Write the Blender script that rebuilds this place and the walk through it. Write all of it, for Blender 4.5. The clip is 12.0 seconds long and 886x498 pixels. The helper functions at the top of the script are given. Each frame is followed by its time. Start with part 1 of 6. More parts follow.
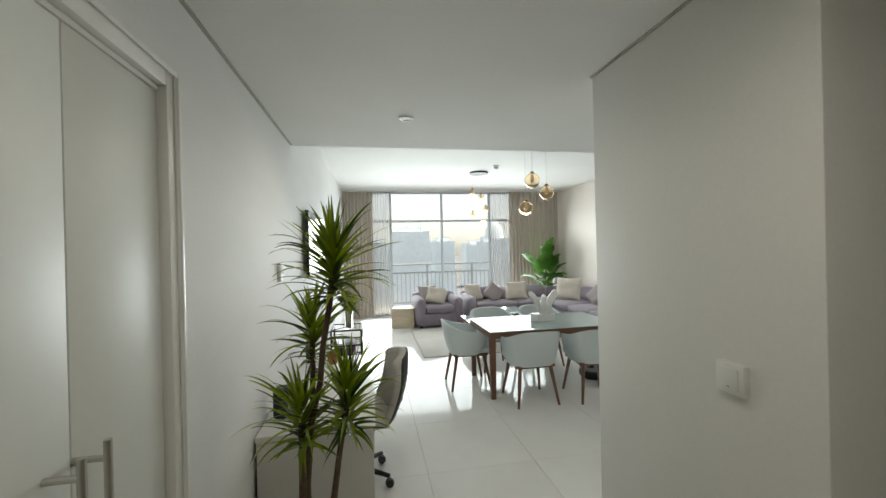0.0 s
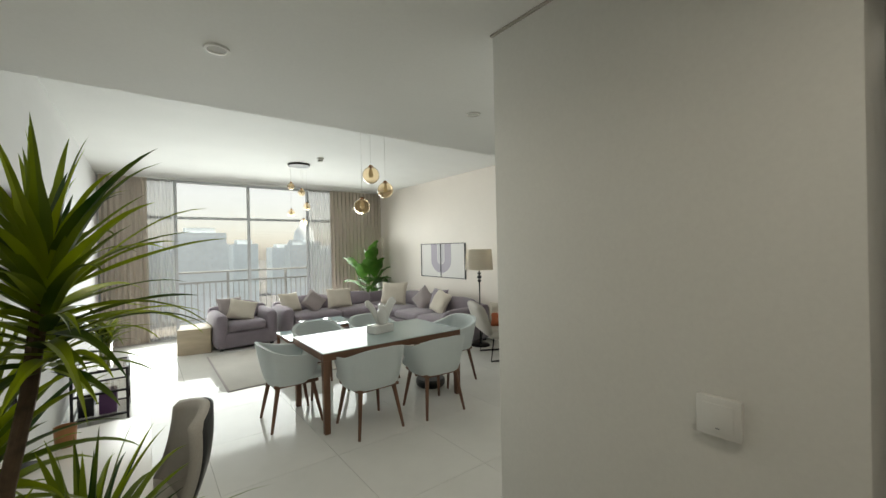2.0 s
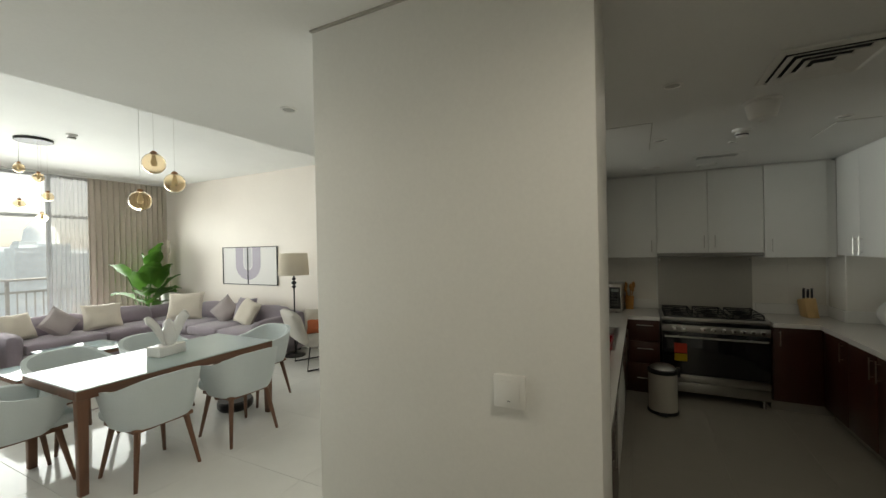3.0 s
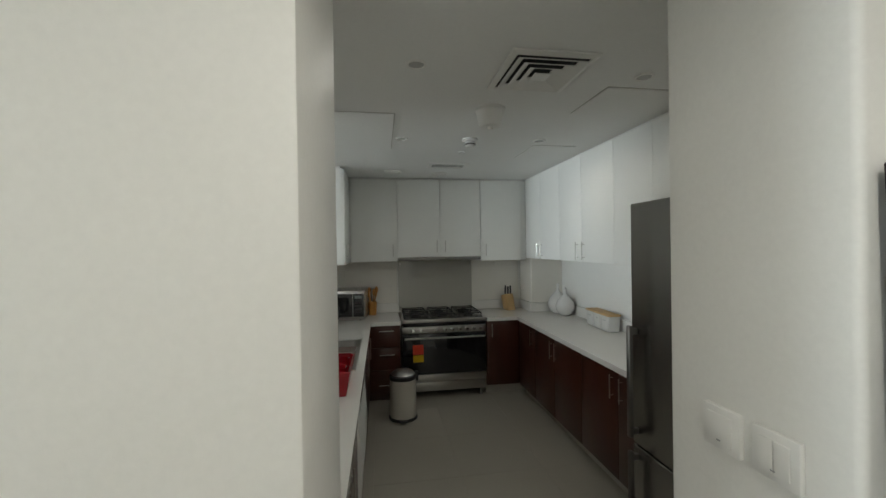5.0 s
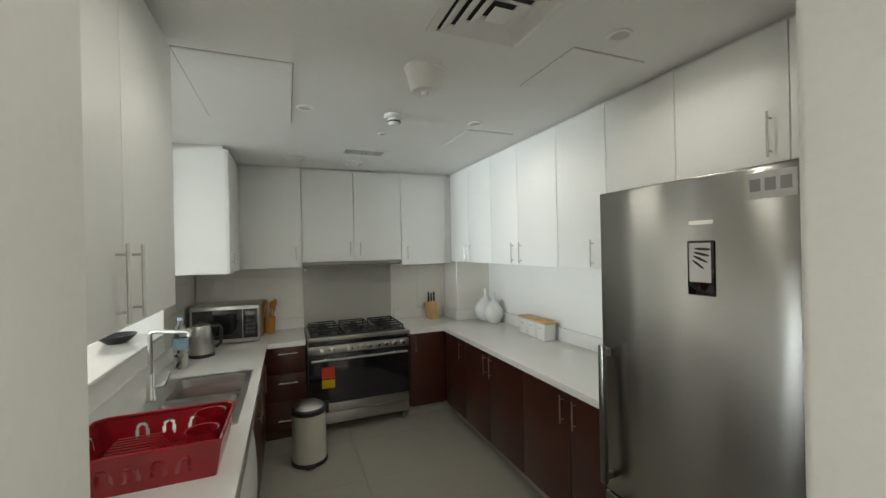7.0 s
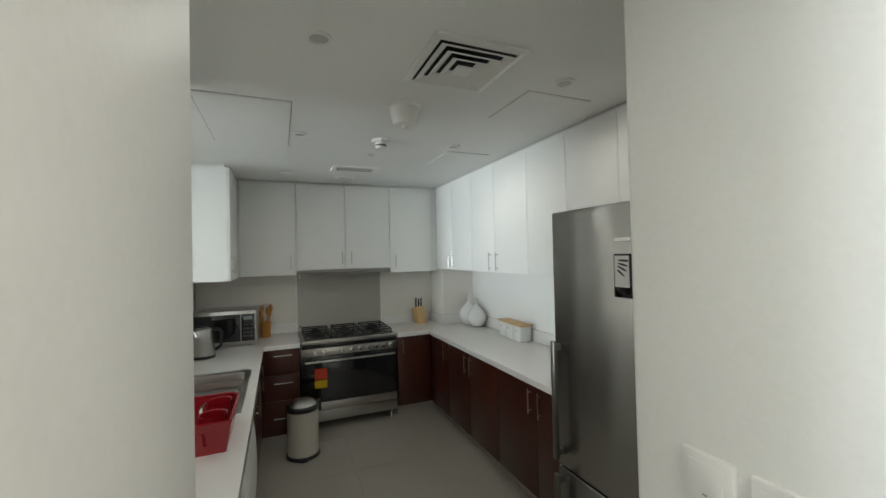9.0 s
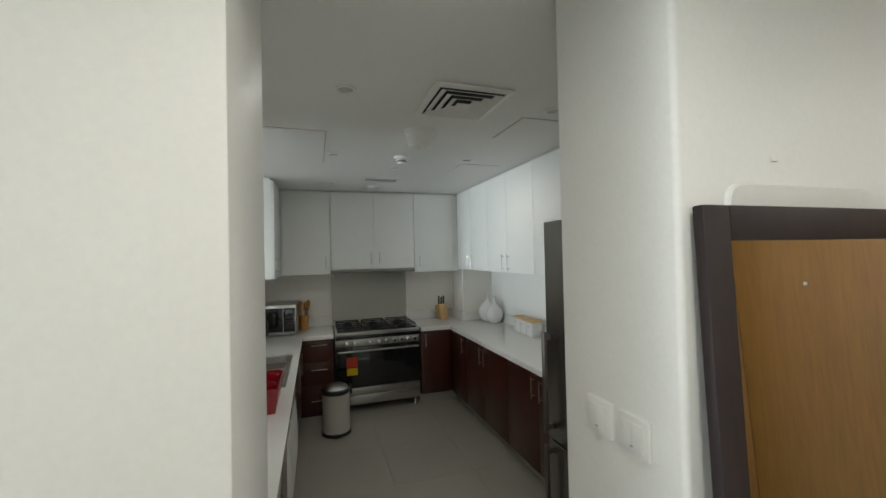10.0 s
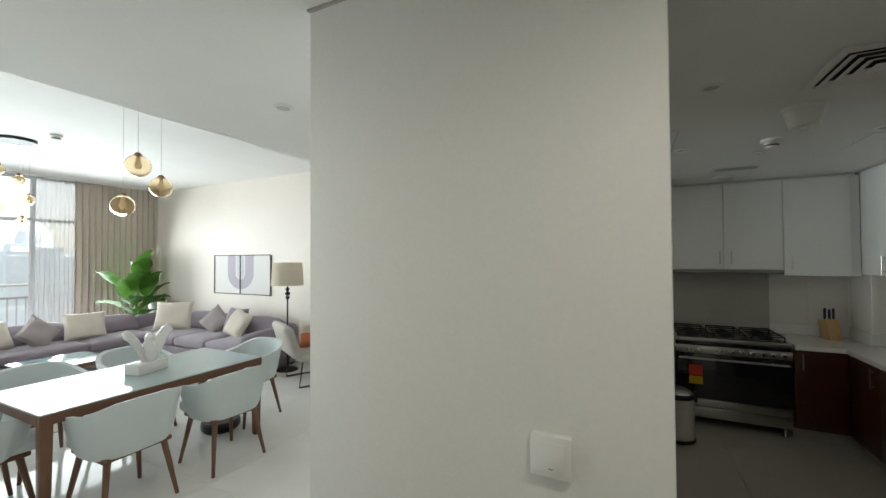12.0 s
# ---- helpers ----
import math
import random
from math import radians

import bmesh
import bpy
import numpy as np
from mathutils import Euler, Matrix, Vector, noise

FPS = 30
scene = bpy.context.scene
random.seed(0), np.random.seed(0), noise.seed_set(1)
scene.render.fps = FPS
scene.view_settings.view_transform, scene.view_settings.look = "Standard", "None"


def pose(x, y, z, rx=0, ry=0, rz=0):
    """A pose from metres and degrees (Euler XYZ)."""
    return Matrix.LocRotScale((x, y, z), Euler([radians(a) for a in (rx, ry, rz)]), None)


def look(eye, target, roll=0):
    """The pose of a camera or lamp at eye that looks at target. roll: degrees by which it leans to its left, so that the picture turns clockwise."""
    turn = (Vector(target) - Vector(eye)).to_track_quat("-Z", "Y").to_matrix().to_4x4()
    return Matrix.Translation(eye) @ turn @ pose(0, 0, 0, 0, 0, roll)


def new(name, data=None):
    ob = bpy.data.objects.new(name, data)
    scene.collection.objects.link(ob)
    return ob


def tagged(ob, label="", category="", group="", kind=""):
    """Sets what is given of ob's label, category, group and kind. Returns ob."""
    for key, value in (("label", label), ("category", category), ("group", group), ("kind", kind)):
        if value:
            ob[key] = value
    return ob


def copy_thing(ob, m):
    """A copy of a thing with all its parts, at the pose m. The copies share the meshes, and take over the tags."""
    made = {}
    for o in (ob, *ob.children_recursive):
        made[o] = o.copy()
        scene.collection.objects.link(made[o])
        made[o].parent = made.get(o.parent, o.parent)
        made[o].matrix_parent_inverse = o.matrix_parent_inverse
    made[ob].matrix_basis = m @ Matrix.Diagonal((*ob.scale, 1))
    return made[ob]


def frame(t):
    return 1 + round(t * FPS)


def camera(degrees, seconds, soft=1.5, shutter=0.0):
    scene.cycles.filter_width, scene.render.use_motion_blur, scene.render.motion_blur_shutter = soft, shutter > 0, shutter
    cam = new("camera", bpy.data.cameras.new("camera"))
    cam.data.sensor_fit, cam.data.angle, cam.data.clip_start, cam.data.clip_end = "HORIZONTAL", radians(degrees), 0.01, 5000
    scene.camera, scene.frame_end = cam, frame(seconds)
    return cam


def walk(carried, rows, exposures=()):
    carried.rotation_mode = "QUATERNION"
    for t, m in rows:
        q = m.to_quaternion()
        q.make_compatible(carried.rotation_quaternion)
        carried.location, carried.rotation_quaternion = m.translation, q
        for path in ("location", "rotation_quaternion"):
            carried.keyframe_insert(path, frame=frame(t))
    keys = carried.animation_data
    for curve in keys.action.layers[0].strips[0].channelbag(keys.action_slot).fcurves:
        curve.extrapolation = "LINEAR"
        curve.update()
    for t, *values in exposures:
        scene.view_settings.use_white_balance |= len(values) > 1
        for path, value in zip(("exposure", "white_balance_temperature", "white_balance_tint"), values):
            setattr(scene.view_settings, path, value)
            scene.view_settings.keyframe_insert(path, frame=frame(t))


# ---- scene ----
cam = camera(96.88, 12.0)
# seconds, x, y, z, pitch, roll, yaw
ROWS = [
    (0.0, 0.000, 0.000, 1.590, -0.11, 1.34, -10.40),
    (0.5, -0.007, 0.200, 1.578, -0.14, 1.29, -14.98),
    (1.0, 0.025, 0.377, 1.592, -0.14, 1.27, -20.68),
    (1.5, 0.015, 0.511, 1.585, -0.14, 1.35, -27.63),
    (2.0, -0.010, 0.618, 1.591, -0.17, 1.22, -37.32),
    (2.5, -0.015, 0.638, 1.587, -0.30, 1.05, -50.12),
    (3.0, -0.021, 0.627, 1.592, -0.18, 1.18, -63.52),
    (3.5, -0.001, 0.605, 1.601, -0.53, 1.11, -74.37),
    (3.7, 0.068, 0.603, 1.590, -0.32, 1.01, -77.92),
    (5.5, 0.694, 0.626, 1.586, -0.37, 1.00, -104.79),
    (6.0, 0.848, 0.601, 1.584, -0.26, 1.21, -108.65),
    (6.5, 0.984, 0.582, 1.584, -0.19, 1.16, -110.48),
    (7.0, 1.078, 0.576, 1.582, -0.05, 1.21, -111.68),
    (7.2, 1.109, 0.575, 1.588, -0.12, 1.19, -112.21),
    (9.0, 0.792, 0.606, 1.600, 0.90, 1.32, -112.67),
    (9.5, 0.610, 0.610, 1.612, 1.01, 1.25, -111.50),
    (10.0, 0.428, 0.606, 1.615, 0.94, 1.27, -107.98),
    (10.5, 0.319, 0.653, 1.622, 1.21, 1.11, -98.92),
    (11.0, 0.206, 0.713, 1.637, 1.22, 1.18, -87.65),
    (11.5, 0.155, 0.744, 1.637, 1.14, 0.60, -75.66),
    (12.0, 0.145, 0.779, 1.623, 1.17, 0.35, -64.05),
]
EXPOSURES = [(t, e, k, 7) for t, e, k in ((0.0, 2.45, 7050), (1.5, 2.2, 7250), (2.5, 2.3, 7650), (3.7, 2.9, 7550), (5.3, 3.5, 6650), (6.0, 3.8, 6750), (7.0, 4.1, 6850), (9.0, 3.95, 6600), (10.2, 3.65, 6600), (11.2, 3.45, 6600), (12.0, 2.8, 6900))]
walk(cam, [(t, pose(x, y, z, 90 + pitch, roll, yaw)) for t, x, y, z, pitch, roll, yaw in ROWS], EXPOSURES)

# ---- world and sun ----
SUN_UP, SUN_FROM = radians(66), radians(88)
world = bpy.data.worlds.new("daylight")
scene.world = world
world.use_nodes = True
wn = world.node_tree.nodes
sky = wn.new("ShaderNodeTexSky")
sky.sky_type, sky.sun_disc, sky.sun_elevation, sky.sun_rotation = "NISHITA", False, SUN_UP, SUN_FROM
sky.dust_density, sky.ozone_density = 0.8, 3.0
pale = wn.new("ShaderNodeHueSaturation")
pale.inputs["Saturation"].default_value, pale.inputs["Value"].default_value = 0.35, 0.78
world.node_tree.links.new(sky.outputs[0], pale.inputs["Color"])
world.node_tree.links.new(pale.outputs[0], wn["Background"].inputs[0])
wn["Background"].inputs[1].default_value = 0.05
sun = bpy.data.lights.new("sun", "SUN")
sun.energy, sun.angle, sun.color = 2.0, radians(0.6), (1.0, 0.95, 0.87)
sun_ob = new("sun", sun)
sun_dir = Vector((math.sin(SUN_FROM) * math.cos(SUN_UP), math.cos(SUN_FROM) * math.cos(SUN_UP), math.sin(SUN_UP)))
sun_ob.matrix_world = look(sun_dir * 60, (0, 0, 0))


# added area lamp on the room side of the curtains, for the sky's light
opening = bpy.data.lights.new("window_skylight", "AREA")
opening.shape, opening.size, opening.size_y, opening.energy, opening.color = "RECTANGLE", 4.5, 2.25, 29.0, (0.82, 0.92, 1.0)
opening.spread = radians(140)
new("window_skylight", opening).matrix_world = look((2.0, 9.29, 1.18), (2.0, 8.3, 1.18))


def fill_lamp(x, y, z, watts):
    """Fill light added at a ceiling downlight that is itself off."""
    d = bpy.data.lights.new("fill_lamp", "SPOT")
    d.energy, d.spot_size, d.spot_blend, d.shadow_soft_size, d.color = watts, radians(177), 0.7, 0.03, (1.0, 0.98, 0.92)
    new("fill_lamp", d).matrix_world = look((x, y, z - 0.012), (x, y, 0))


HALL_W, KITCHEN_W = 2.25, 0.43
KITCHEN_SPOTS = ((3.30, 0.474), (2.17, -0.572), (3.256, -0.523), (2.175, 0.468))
# the last two are made up, out of view, to fill the hall
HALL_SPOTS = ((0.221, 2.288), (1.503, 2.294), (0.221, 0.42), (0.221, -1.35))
for x, y in KITCHEN_SPOTS:
    fill_lamp(x, y, 2.352, KITCHEN_W)
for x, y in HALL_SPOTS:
    fill_lamp(x, y, 2.352, HALL_W)


# ---- materials ----
def material(name, base, rough=0.5, metal=0.0, grain=0.0, scale=40.0, bump=0.0, stain=0.0, stain_scale=2.0, coat=0.0, weave=0.0, spread=0.0, stretch=(1, 1, 1), sheen=0.0, rough_var=0.0):
    """A surface with a fine grain, broad uneven stains, relief and a spread of tone from piece to piece."""
    m = bpy.data.materials.new(name)
    m.use_nodes = True
    n, l = m.node_tree.nodes, m.node_tree.links
    b = n["Principled BSDF"]
    b.inputs["Roughness"].default_value, b.inputs["Metallic"].default_value = rough, metal
    b.inputs["Coat Weight"].default_value, b.inputs["Coat Roughness"].default_value = coat, 0.08
    b.inputs["Sheen Weight"].default_value = sheen
    tc = n.new("ShaderNodeTexCoord")
    mp = n.new("ShaderNodeMapping")
    mp.inputs["Scale"].default_value = stretch
    l.new(tc.outputs["Object"], mp.inputs[0])
    fine = n.new("ShaderNodeTexNoise")
    fine.inputs["Scale"].default_value, fine.inputs["Detail"].default_value = scale, 6
    l.new(mp.outputs[0], fine.inputs["Vector"])
    broad = n.new("ShaderNodeTexNoise")
    broad.inputs["Scale"].default_value, broad.inputs["Detail"].default_value = stain_scale, 4
    l.new(mp.outputs[0], broad.inputs["Vector"])
    colour = None
    hsv = n.new("ShaderNodeHueSaturation")
    hsv.inputs["Color"].default_value = (*base, 1)
    total = n.new("ShaderNodeMath")
    total.operation = "ADD"
    for k, (tex, amount) in enumerate(((fine, grain), (broad, stain))):
        r = n.new("ShaderNodeMapRange")
        r.inputs["From Min"].default_value, r.inputs["From Max"].default_value = 0.25, 0.75
        r.inputs["To Min"].default_value, r.inputs["To Max"].default_value = 0.5 - amount, 0.5 + amount
        l.new(tex.outputs["Fac"], r.inputs["Value"])
        l.new(r.outputs[0], total.inputs[k])
    value = total.outputs[0]
    if spread:
        info = n.new("ShaderNodeObjectInfo")
        r = n.new("ShaderNodeMapRange")
        r.inputs["To Min"].default_value, r.inputs["To Max"].default_value = -spread, spread
        l.new(info.outputs["Random"], r.inputs["Value"])
        more = n.new("ShaderNodeMath")
        l.new(value, more.inputs[0]), l.new(r.outputs[0], more.inputs[1])
        value = more.outputs[0]
    l.new(value, hsv.inputs["Value"])
    l.new(hsv.outputs[0], b.inputs["Base Color"])
    height = fine.outputs["Fac"]
    if weave:
        w = n.new("ShaderNodeTexVoronoi")
        w.inputs["Scale"].default_value = weave
        l.new(tc.outputs["Object"], w.inputs["Vector"])
        height = w.outputs["Distance"]
    if bump:
        bp = n.new("ShaderNodeBump")
        bp.inputs["Strength"].default_value, bp.inputs["Distance"].default_value = bump, 0.004
        l.new(height, bp.inputs["Height"])
        l.new(bp.outputs[0], b.inputs["Normal"])
    if rough_var:
        r = n.new("ShaderNodeMapRange")
        r.inputs["To Min"].default_value, r.inputs["To Max"].default_value = max(0.02, rough - rough_var), rough + rough_var
        l.new(broad.outputs["Fac"], r.inputs["Value"])
        l.new(r.outputs[0], b.inputs["Roughness"])
    return m


def glass(name, tint=(1, 1, 1), rough=0.0, ior=1.45):
    m = bpy.data.materials.new(name)
    m.use_nodes = True
    b = m.node_tree.nodes["Principled BSDF"]
    b.inputs["Base Color"].default_value = (*tint, 1)
    b.inputs["Transmission Weight"].default_value, b.inputs["Roughness"].default_value, b.inputs["IOR"].default_value = 1.0, rough, ior
    return m


def sheer(name, colour, clear):
    """Thin cloth or leaf that lets light through."""
    m = bpy.data.materials.new(name)
    m.use_nodes = True
    n, l = m.node_tree.nodes, m.node_tree.links
    mix, tr, mix2, tl, df = (n.new(k) for k in ("ShaderNodeMixShader", "ShaderNodeBsdfTransparent", "ShaderNodeMixShader", "ShaderNodeBsdfTranslucent", "ShaderNodeBsdfDiffuse"))
    tl.inputs[0].default_value = df.inputs[0].default_value = (*colour, 1)
    mix.inputs[0].default_value, mix2.inputs[0].default_value = clear, 0.5
    l.new(df.outputs[0], mix2.inputs[1]), l.new(tl.outputs[0], mix2.inputs[2])
    l.new(mix2.outputs[0], mix.inputs[1]), l.new(tr.outputs[0], mix.inputs[2])
    l.new(mix.outputs[0], n["Material Output"].inputs[0])
    return m


def leafy(name, low, high, scale=8.0):
    m = bpy.data.materials.new(name)
    m.use_nodes = True
    n, l = m.node_tree.nodes, m.node_tree.links
    b = n["Principled BSDF"]
    b.inputs["Roughness"].default_value = 0.42
    geo, ramp, noi, mx = (n.new(k) for k in ("ShaderNodeNewGeometry", "ShaderNodeValToRGB", "ShaderNodeTexNoise", "ShaderNodeMath"))
    noi.inputs["Scale"].default_value = scale
    tc = n.new("ShaderNodeTexCoord")
    l.new(tc.outputs["Object"], noi.inputs["Vector"])
    mx.operation = "MULTIPLY_ADD"
    mx.inputs[1].default_value = 0.5
    l.new(geo.outputs["Random Per Island"], mx.inputs[0])
    sc = n.new("ShaderNodeMath")
    sc.operation = "MULTIPLY"
    sc.inputs[1].default_value = 0.5
    l.new(noi.outputs["Fac"], sc.inputs[0]), l.new(sc.outputs[0], mx.inputs[2])
    ramp.color_ramp.elements[0].color, ramp.color_ramp.elements[1].color = (*low, 1), (*high, 1)
    ramp.color_ramp.elements[0].position, ramp.color_ramp.elements[1].position = 0.25, 0.8
    l.new(mx.outputs[0], ramp.inputs[0]), l.new(ramp.outputs[0], b.inputs["Base Color"])
    b.inputs["Transmission Weight"].default_value = 0.0
    tl, mix = n.new("ShaderNodeBsdfTranslucent"), n.new("ShaderNodeMixShader")
    l.new(ramp.outputs[0], tl.inputs[0])
    mix.inputs[0].default_value = 0.28
    l.new(b.outputs[0], mix.inputs[1]), l.new(tl.outputs[0], mix.inputs[2])
    l.new(mix.outputs[0], n["Material Output"].inputs[0])
    return m


PAINT = material("wall_paint", (0.82, 0.81, 0.775), 0.55, grain=0.02, scale=90, bump=0.05, stain=0.025, stain_scale=1.3)
CEIL = material("ceiling_paint", (0.84, 0.84, 0.82), 0.7, grain=0.015, scale=60, bump=0.04, stain=0.02)
TILE = material("polished_tile", (0.74, 0.73, 0.70), 0.07, grain=0.015, scale=9, stain=0.035, stain_scale=2.5, spread=0.02, rough_var=0.02)
GROUT = material("grout", (0.5, 0.48, 0.44), 0.8, grain=0.05)
KTILE = material("matt_floor_tile", (0.36, 0.335, 0.285), 0.3, grain=0.03, scale=60, stain=0.04, spread=0.02, bump=0.03)
WTILE = material("glazed_wall_tile", (0.78, 0.75, 0.69), 0.16, grain=0.01, stain=0.02, spread=0.015)
LACQ = material("white_lacquer", (0.87, 0.87, 0.84), 0.45, grain=0.008, scale=30, stain=0.012)
CLOSET = material("closet_lacquer", (0.73, 0.74, 0.71), 0.42, grain=0.01, stain=0.02)
TRIMP = material("trim_paint", (0.82, 0.81, 0.78), 0.35, grain=0.01, stain=0.02)
MAHOG = material("mahogany_veneer", (0.058, 0.0145, 0.008), 0.3, grain=0.12, scale=14, stretch=(6, 6, 0.6), stain=0.12, coat=0.15, spread=0.012)
QUARTZ = material("white_quartz", (0.79, 0.775, 0.74), 0.07, grain=0.02, scale=160, stain=0.015)
STEEL = material("brushed_steel", (0.48, 0.47, 0.45), 0.3, 1.0, grain=0.06, scale=30, stretch=(1, 1, 60), bump=0.03)
FRIDGE = material("fridge_steel", (0.38, 0.37, 0.35), 0.27, 1.0, grain=0.05, scale=30, stretch=(90, 90, 1), bump=0.02, stain=0.03)
def brushed(m, amount):
    """Brushed sheet: the gloss is drawn out across the brushing."""
    n, l = m.node_tree.nodes, m.node_tree.links
    n["Principled BSDF"].inputs["Anisotropic"].default_value = amount
    t = n.new("ShaderNodeTangent")
    t.direction_type, t.axis = "RADIAL", "Z"
    n["Principled BSDF"].inputs["Anisotropic Rotation"].default_value = 0.25
    l.new(t.outputs[0], n["Principled BSDF"].inputs["Tangent"])


brushed(FRIDGE, 0.88)


def rolled(m, height):
    """The slow waviness of rolled sheet, drawn out along its height."""
    n, l = m.node_tree.nodes, m.node_tree.links
    tc, mp, tex, bp = (n.new(k) for k in ("ShaderNodeTexCoord", "ShaderNodeMapping", "ShaderNodeTexNoise", "ShaderNodeBump"))
    mp.inputs["Scale"].default_value = (1, 1, 0.04)
    tex.inputs["Scale"].default_value, tex.inputs["Detail"].default_value = 4.5, 1.0
    bp.inputs["Strength"].default_value, bp.inputs["Distance"].default_value = 1.0, height
    l.new(tc.outputs["Object"], mp.inputs[0]), l.new(mp.outputs[0], tex.inputs["Vector"]), l.new(tex.outputs["Fac"], bp.inputs["Height"])
    l.new(bp.outputs[0], n["Principled BSDF"].inputs["Normal"])


rolled(FRIDGE, 0.014)
CHROME = material("chrome", (0.75, 0.75, 0.75), 0.1, 1.0, grain=0.02)
NICKEL = material("satin_nickel", (0.55, 0.53, 0.5), 0.28, 1.0, grain=0.03)
BLACKG = material("black_glass", (0.012, 0.012, 0.014), 0.06, grain=0.02, coat=0.3)
IRON = material("cast_iron", (0.02, 0.02, 0.02), 0.6, 0.3, grain=0.2, scale=120, bump=0.2)
BLACKP = material("black_plastic", (0.02, 0.02, 0.022), 0.4, grain=0.05, scale=100, bump=0.04)
BLACKM = material("black_metal", (0.025, 0.024, 0.025), 0.35, 0.6, grain=0.05)
WHITEP = material("white_plastic", (0.8, 0.79, 0.76), 0.35, grain=0.01, stain=0.02)
WALNUT = material("walnut", (0.16, 0.075, 0.042), 0.4, grain=0.22, scale=16, stretch=(1, 1, 0.12), stain=0.1)
WALNUTH = material("walnut_rail", (0.16, 0.075, 0.042), 0.4, grain=0.22, scale=16, stretch=(0.12, 1, 1), stain=0.1)
MINT = material("mint_fabric", (0.64, 0.70, 0.71), 0.8, grain=0.06, scale=220, bump=0.2, stain=0.04, sheen=0.2)
MAUVE = material("mauve_velvet", (0.245, 0.205, 0.245), 0.85, grain=0.12, scale=180, bump=0.25, stain=0.08, stain_scale=5, sheen=0.3)
CREAM = material("cream_cushion", (0.62, 0.56, 0.48), 0.9, grain=0.08, scale=200, bump=0.3, stain=0.05, sheen=0.2)
TAUPE = material("taupe_cushion", (0.36, 0.31, 0.31), 0.85, grain=0.08, scale=200, bump=0.3, stain=0.05, sheen=0.3)
RUST = material("rust_cushion", (0.5, 0.14, 0.06), 0.9, grain=0.08, scale=200, bump=0.3)
DRAPE = material("beige_drape", (0.56, 0.49, 0.42), 0.85, grain=0.06, scale=150, stretch=(1, 1, 0.2), bump=0.1, stain=0.05, sheen=0.2)
SHEER = sheer("sheer_voile", (0.85, 0.85, 0.85), 0.45)
ALU = material("white_aluminium", (0.62, 0.64, 0.66), 0.4, 0.0, grain=0.01, stain=0.02)
PANE = glass("window_glass")
GLASS = glass("clear_glass")
FROST = glass("white_backed_glass", (0.93, 0.98, 0.97), 0.02)
AMBER = glass("amber_glass", (1.0, 0.89, 0.72), 0.0, 1.2)
TABLEG = material("back_painted_glass", (0.42, 0.50, 0.495), 0.04, grain=0.01, stain=0.01)
RUG = material("pale_rug", (0.62, 0.59, 0.55), 0.95, grain=0.1, scale=140, bump=0.5, stain=0.08)
OAK = material("pale_oak", (0.55, 0.45, 0.33), 0.5, grain=0.1, scale=18, stretch=(0.2, 1, 1), stain=0.05)
BAMBOO = material("bamboo", (0.62, 0.40, 0.18), 0.5, grain=0.12, scale=25, stretch=(1, 1, 0.2))
SPOON = material("orange_beech", (0.52, 0.23, 0.05), 0.5, grain=0.1, scale=25, stretch=(1, 1, 0.2))
CERAM = material("white_ceramic", (0.8, 0.79, 0.77), 0.25, grain=0.01, stain=0.02)
RED = material("red_plastic", (0.30, 0.006, 0.014), 0.25, grain=0.03, stain=0.05, coat=0.3)
CREAMM = material("cream_enamel", (0.56, 0.53, 0.46), 0.3, grain=0.02, stain=0.03)
LEAF = leafy("dracaena_leaf", (0.016, 0.055, 0.005), (0.40, 0.50, 0.016))
LEAFB = leafy("broad_leaf", (0.025, 0.09, 0.015), (0.12, 0.27, 0.04))
BARK = material("cane_bark", (0.10, 0.065, 0.04), 0.85, grain=0.3, scale=60, bump=0.5, stain=0.15)
SOIL = material("soil", (0.035, 0.025, 0.018), 0.95, grain=0.3, scale=60, bump=0.6)
DESKW = material("white_desk", (0.76, 0.74, 0.70), 0.3, grain=0.01, stain=0.02)
MESHF = material("chair_fabric", (0.50, 0.47, 0.43), 0.85, grain=0.1, scale=220, bump=0.3, stain=0.05)
WENGE = material("dark_wenge", (0.02, 0.011, 0.0105), 0.6, grain=0.25, scale=20, stretch=(4, 4, 0.4), stain=0.1)
DOORW = material("oak_door", (0.20, 0.098, 0.024), 0.4, grain=0.14, scale=12, stretch=(5, 5, 0.35), stain=0.1, coat=0.1)
MIRROR = material("mirror_silver", (0.9, 0.9, 0.9), 0.01, 1.0)
CONC = material("balcony_concrete", (0.3, 0.29, 0.27), 0.8, grain=0.08, scale=30, bump=0.1, stain=0.08)
# pale blue-grey puts the distance haze into the towers' colour
TOWER = material("haze_tinted_tower", (0.72, 0.79, 0.83), 0.8, grain=0.05, scale=0.2, stain=0.08, stain_scale=0.02, spread=0.08)
LAND = material("grey_land", (0.13, 0.14, 0.145), 0.9, grain=0.1, scale=0.05, stain=0.12, stain_scale=0.004)
PAPER = material("print_paper", (0.74, 0.72, 0.70), 0.6, grain=0.01)
PRINTM = material("print_mauve", (0.42, 0.38, 0.45), 0.6, grain=0.03)
PRINTD = material("print_grey", (0.56, 0.55, 0.57), 0.6, grain=0.03)
LINEN = sheer("linen_shade", (0.9, 0.84, 0.74), 0.0)
STICKR = material("red_label", (0.5, 0.035, 0.01), 0.5, grain=0.02)
STICKY = material("yellow_label", (0.55, 0.36, 0.0), 0.5, grain=0.02)
GREYL = material("grey_print", (0.35, 0.35, 0.35), 0.5, grain=0.02)
WATERL = material("blue_label", (0.28, 0.42, 0.52), 0.4, grain=0.02)
TERRA = material("copper_cup", (0.36, 0.17, 0.07), 0.4, 0.3, grain=0.05)
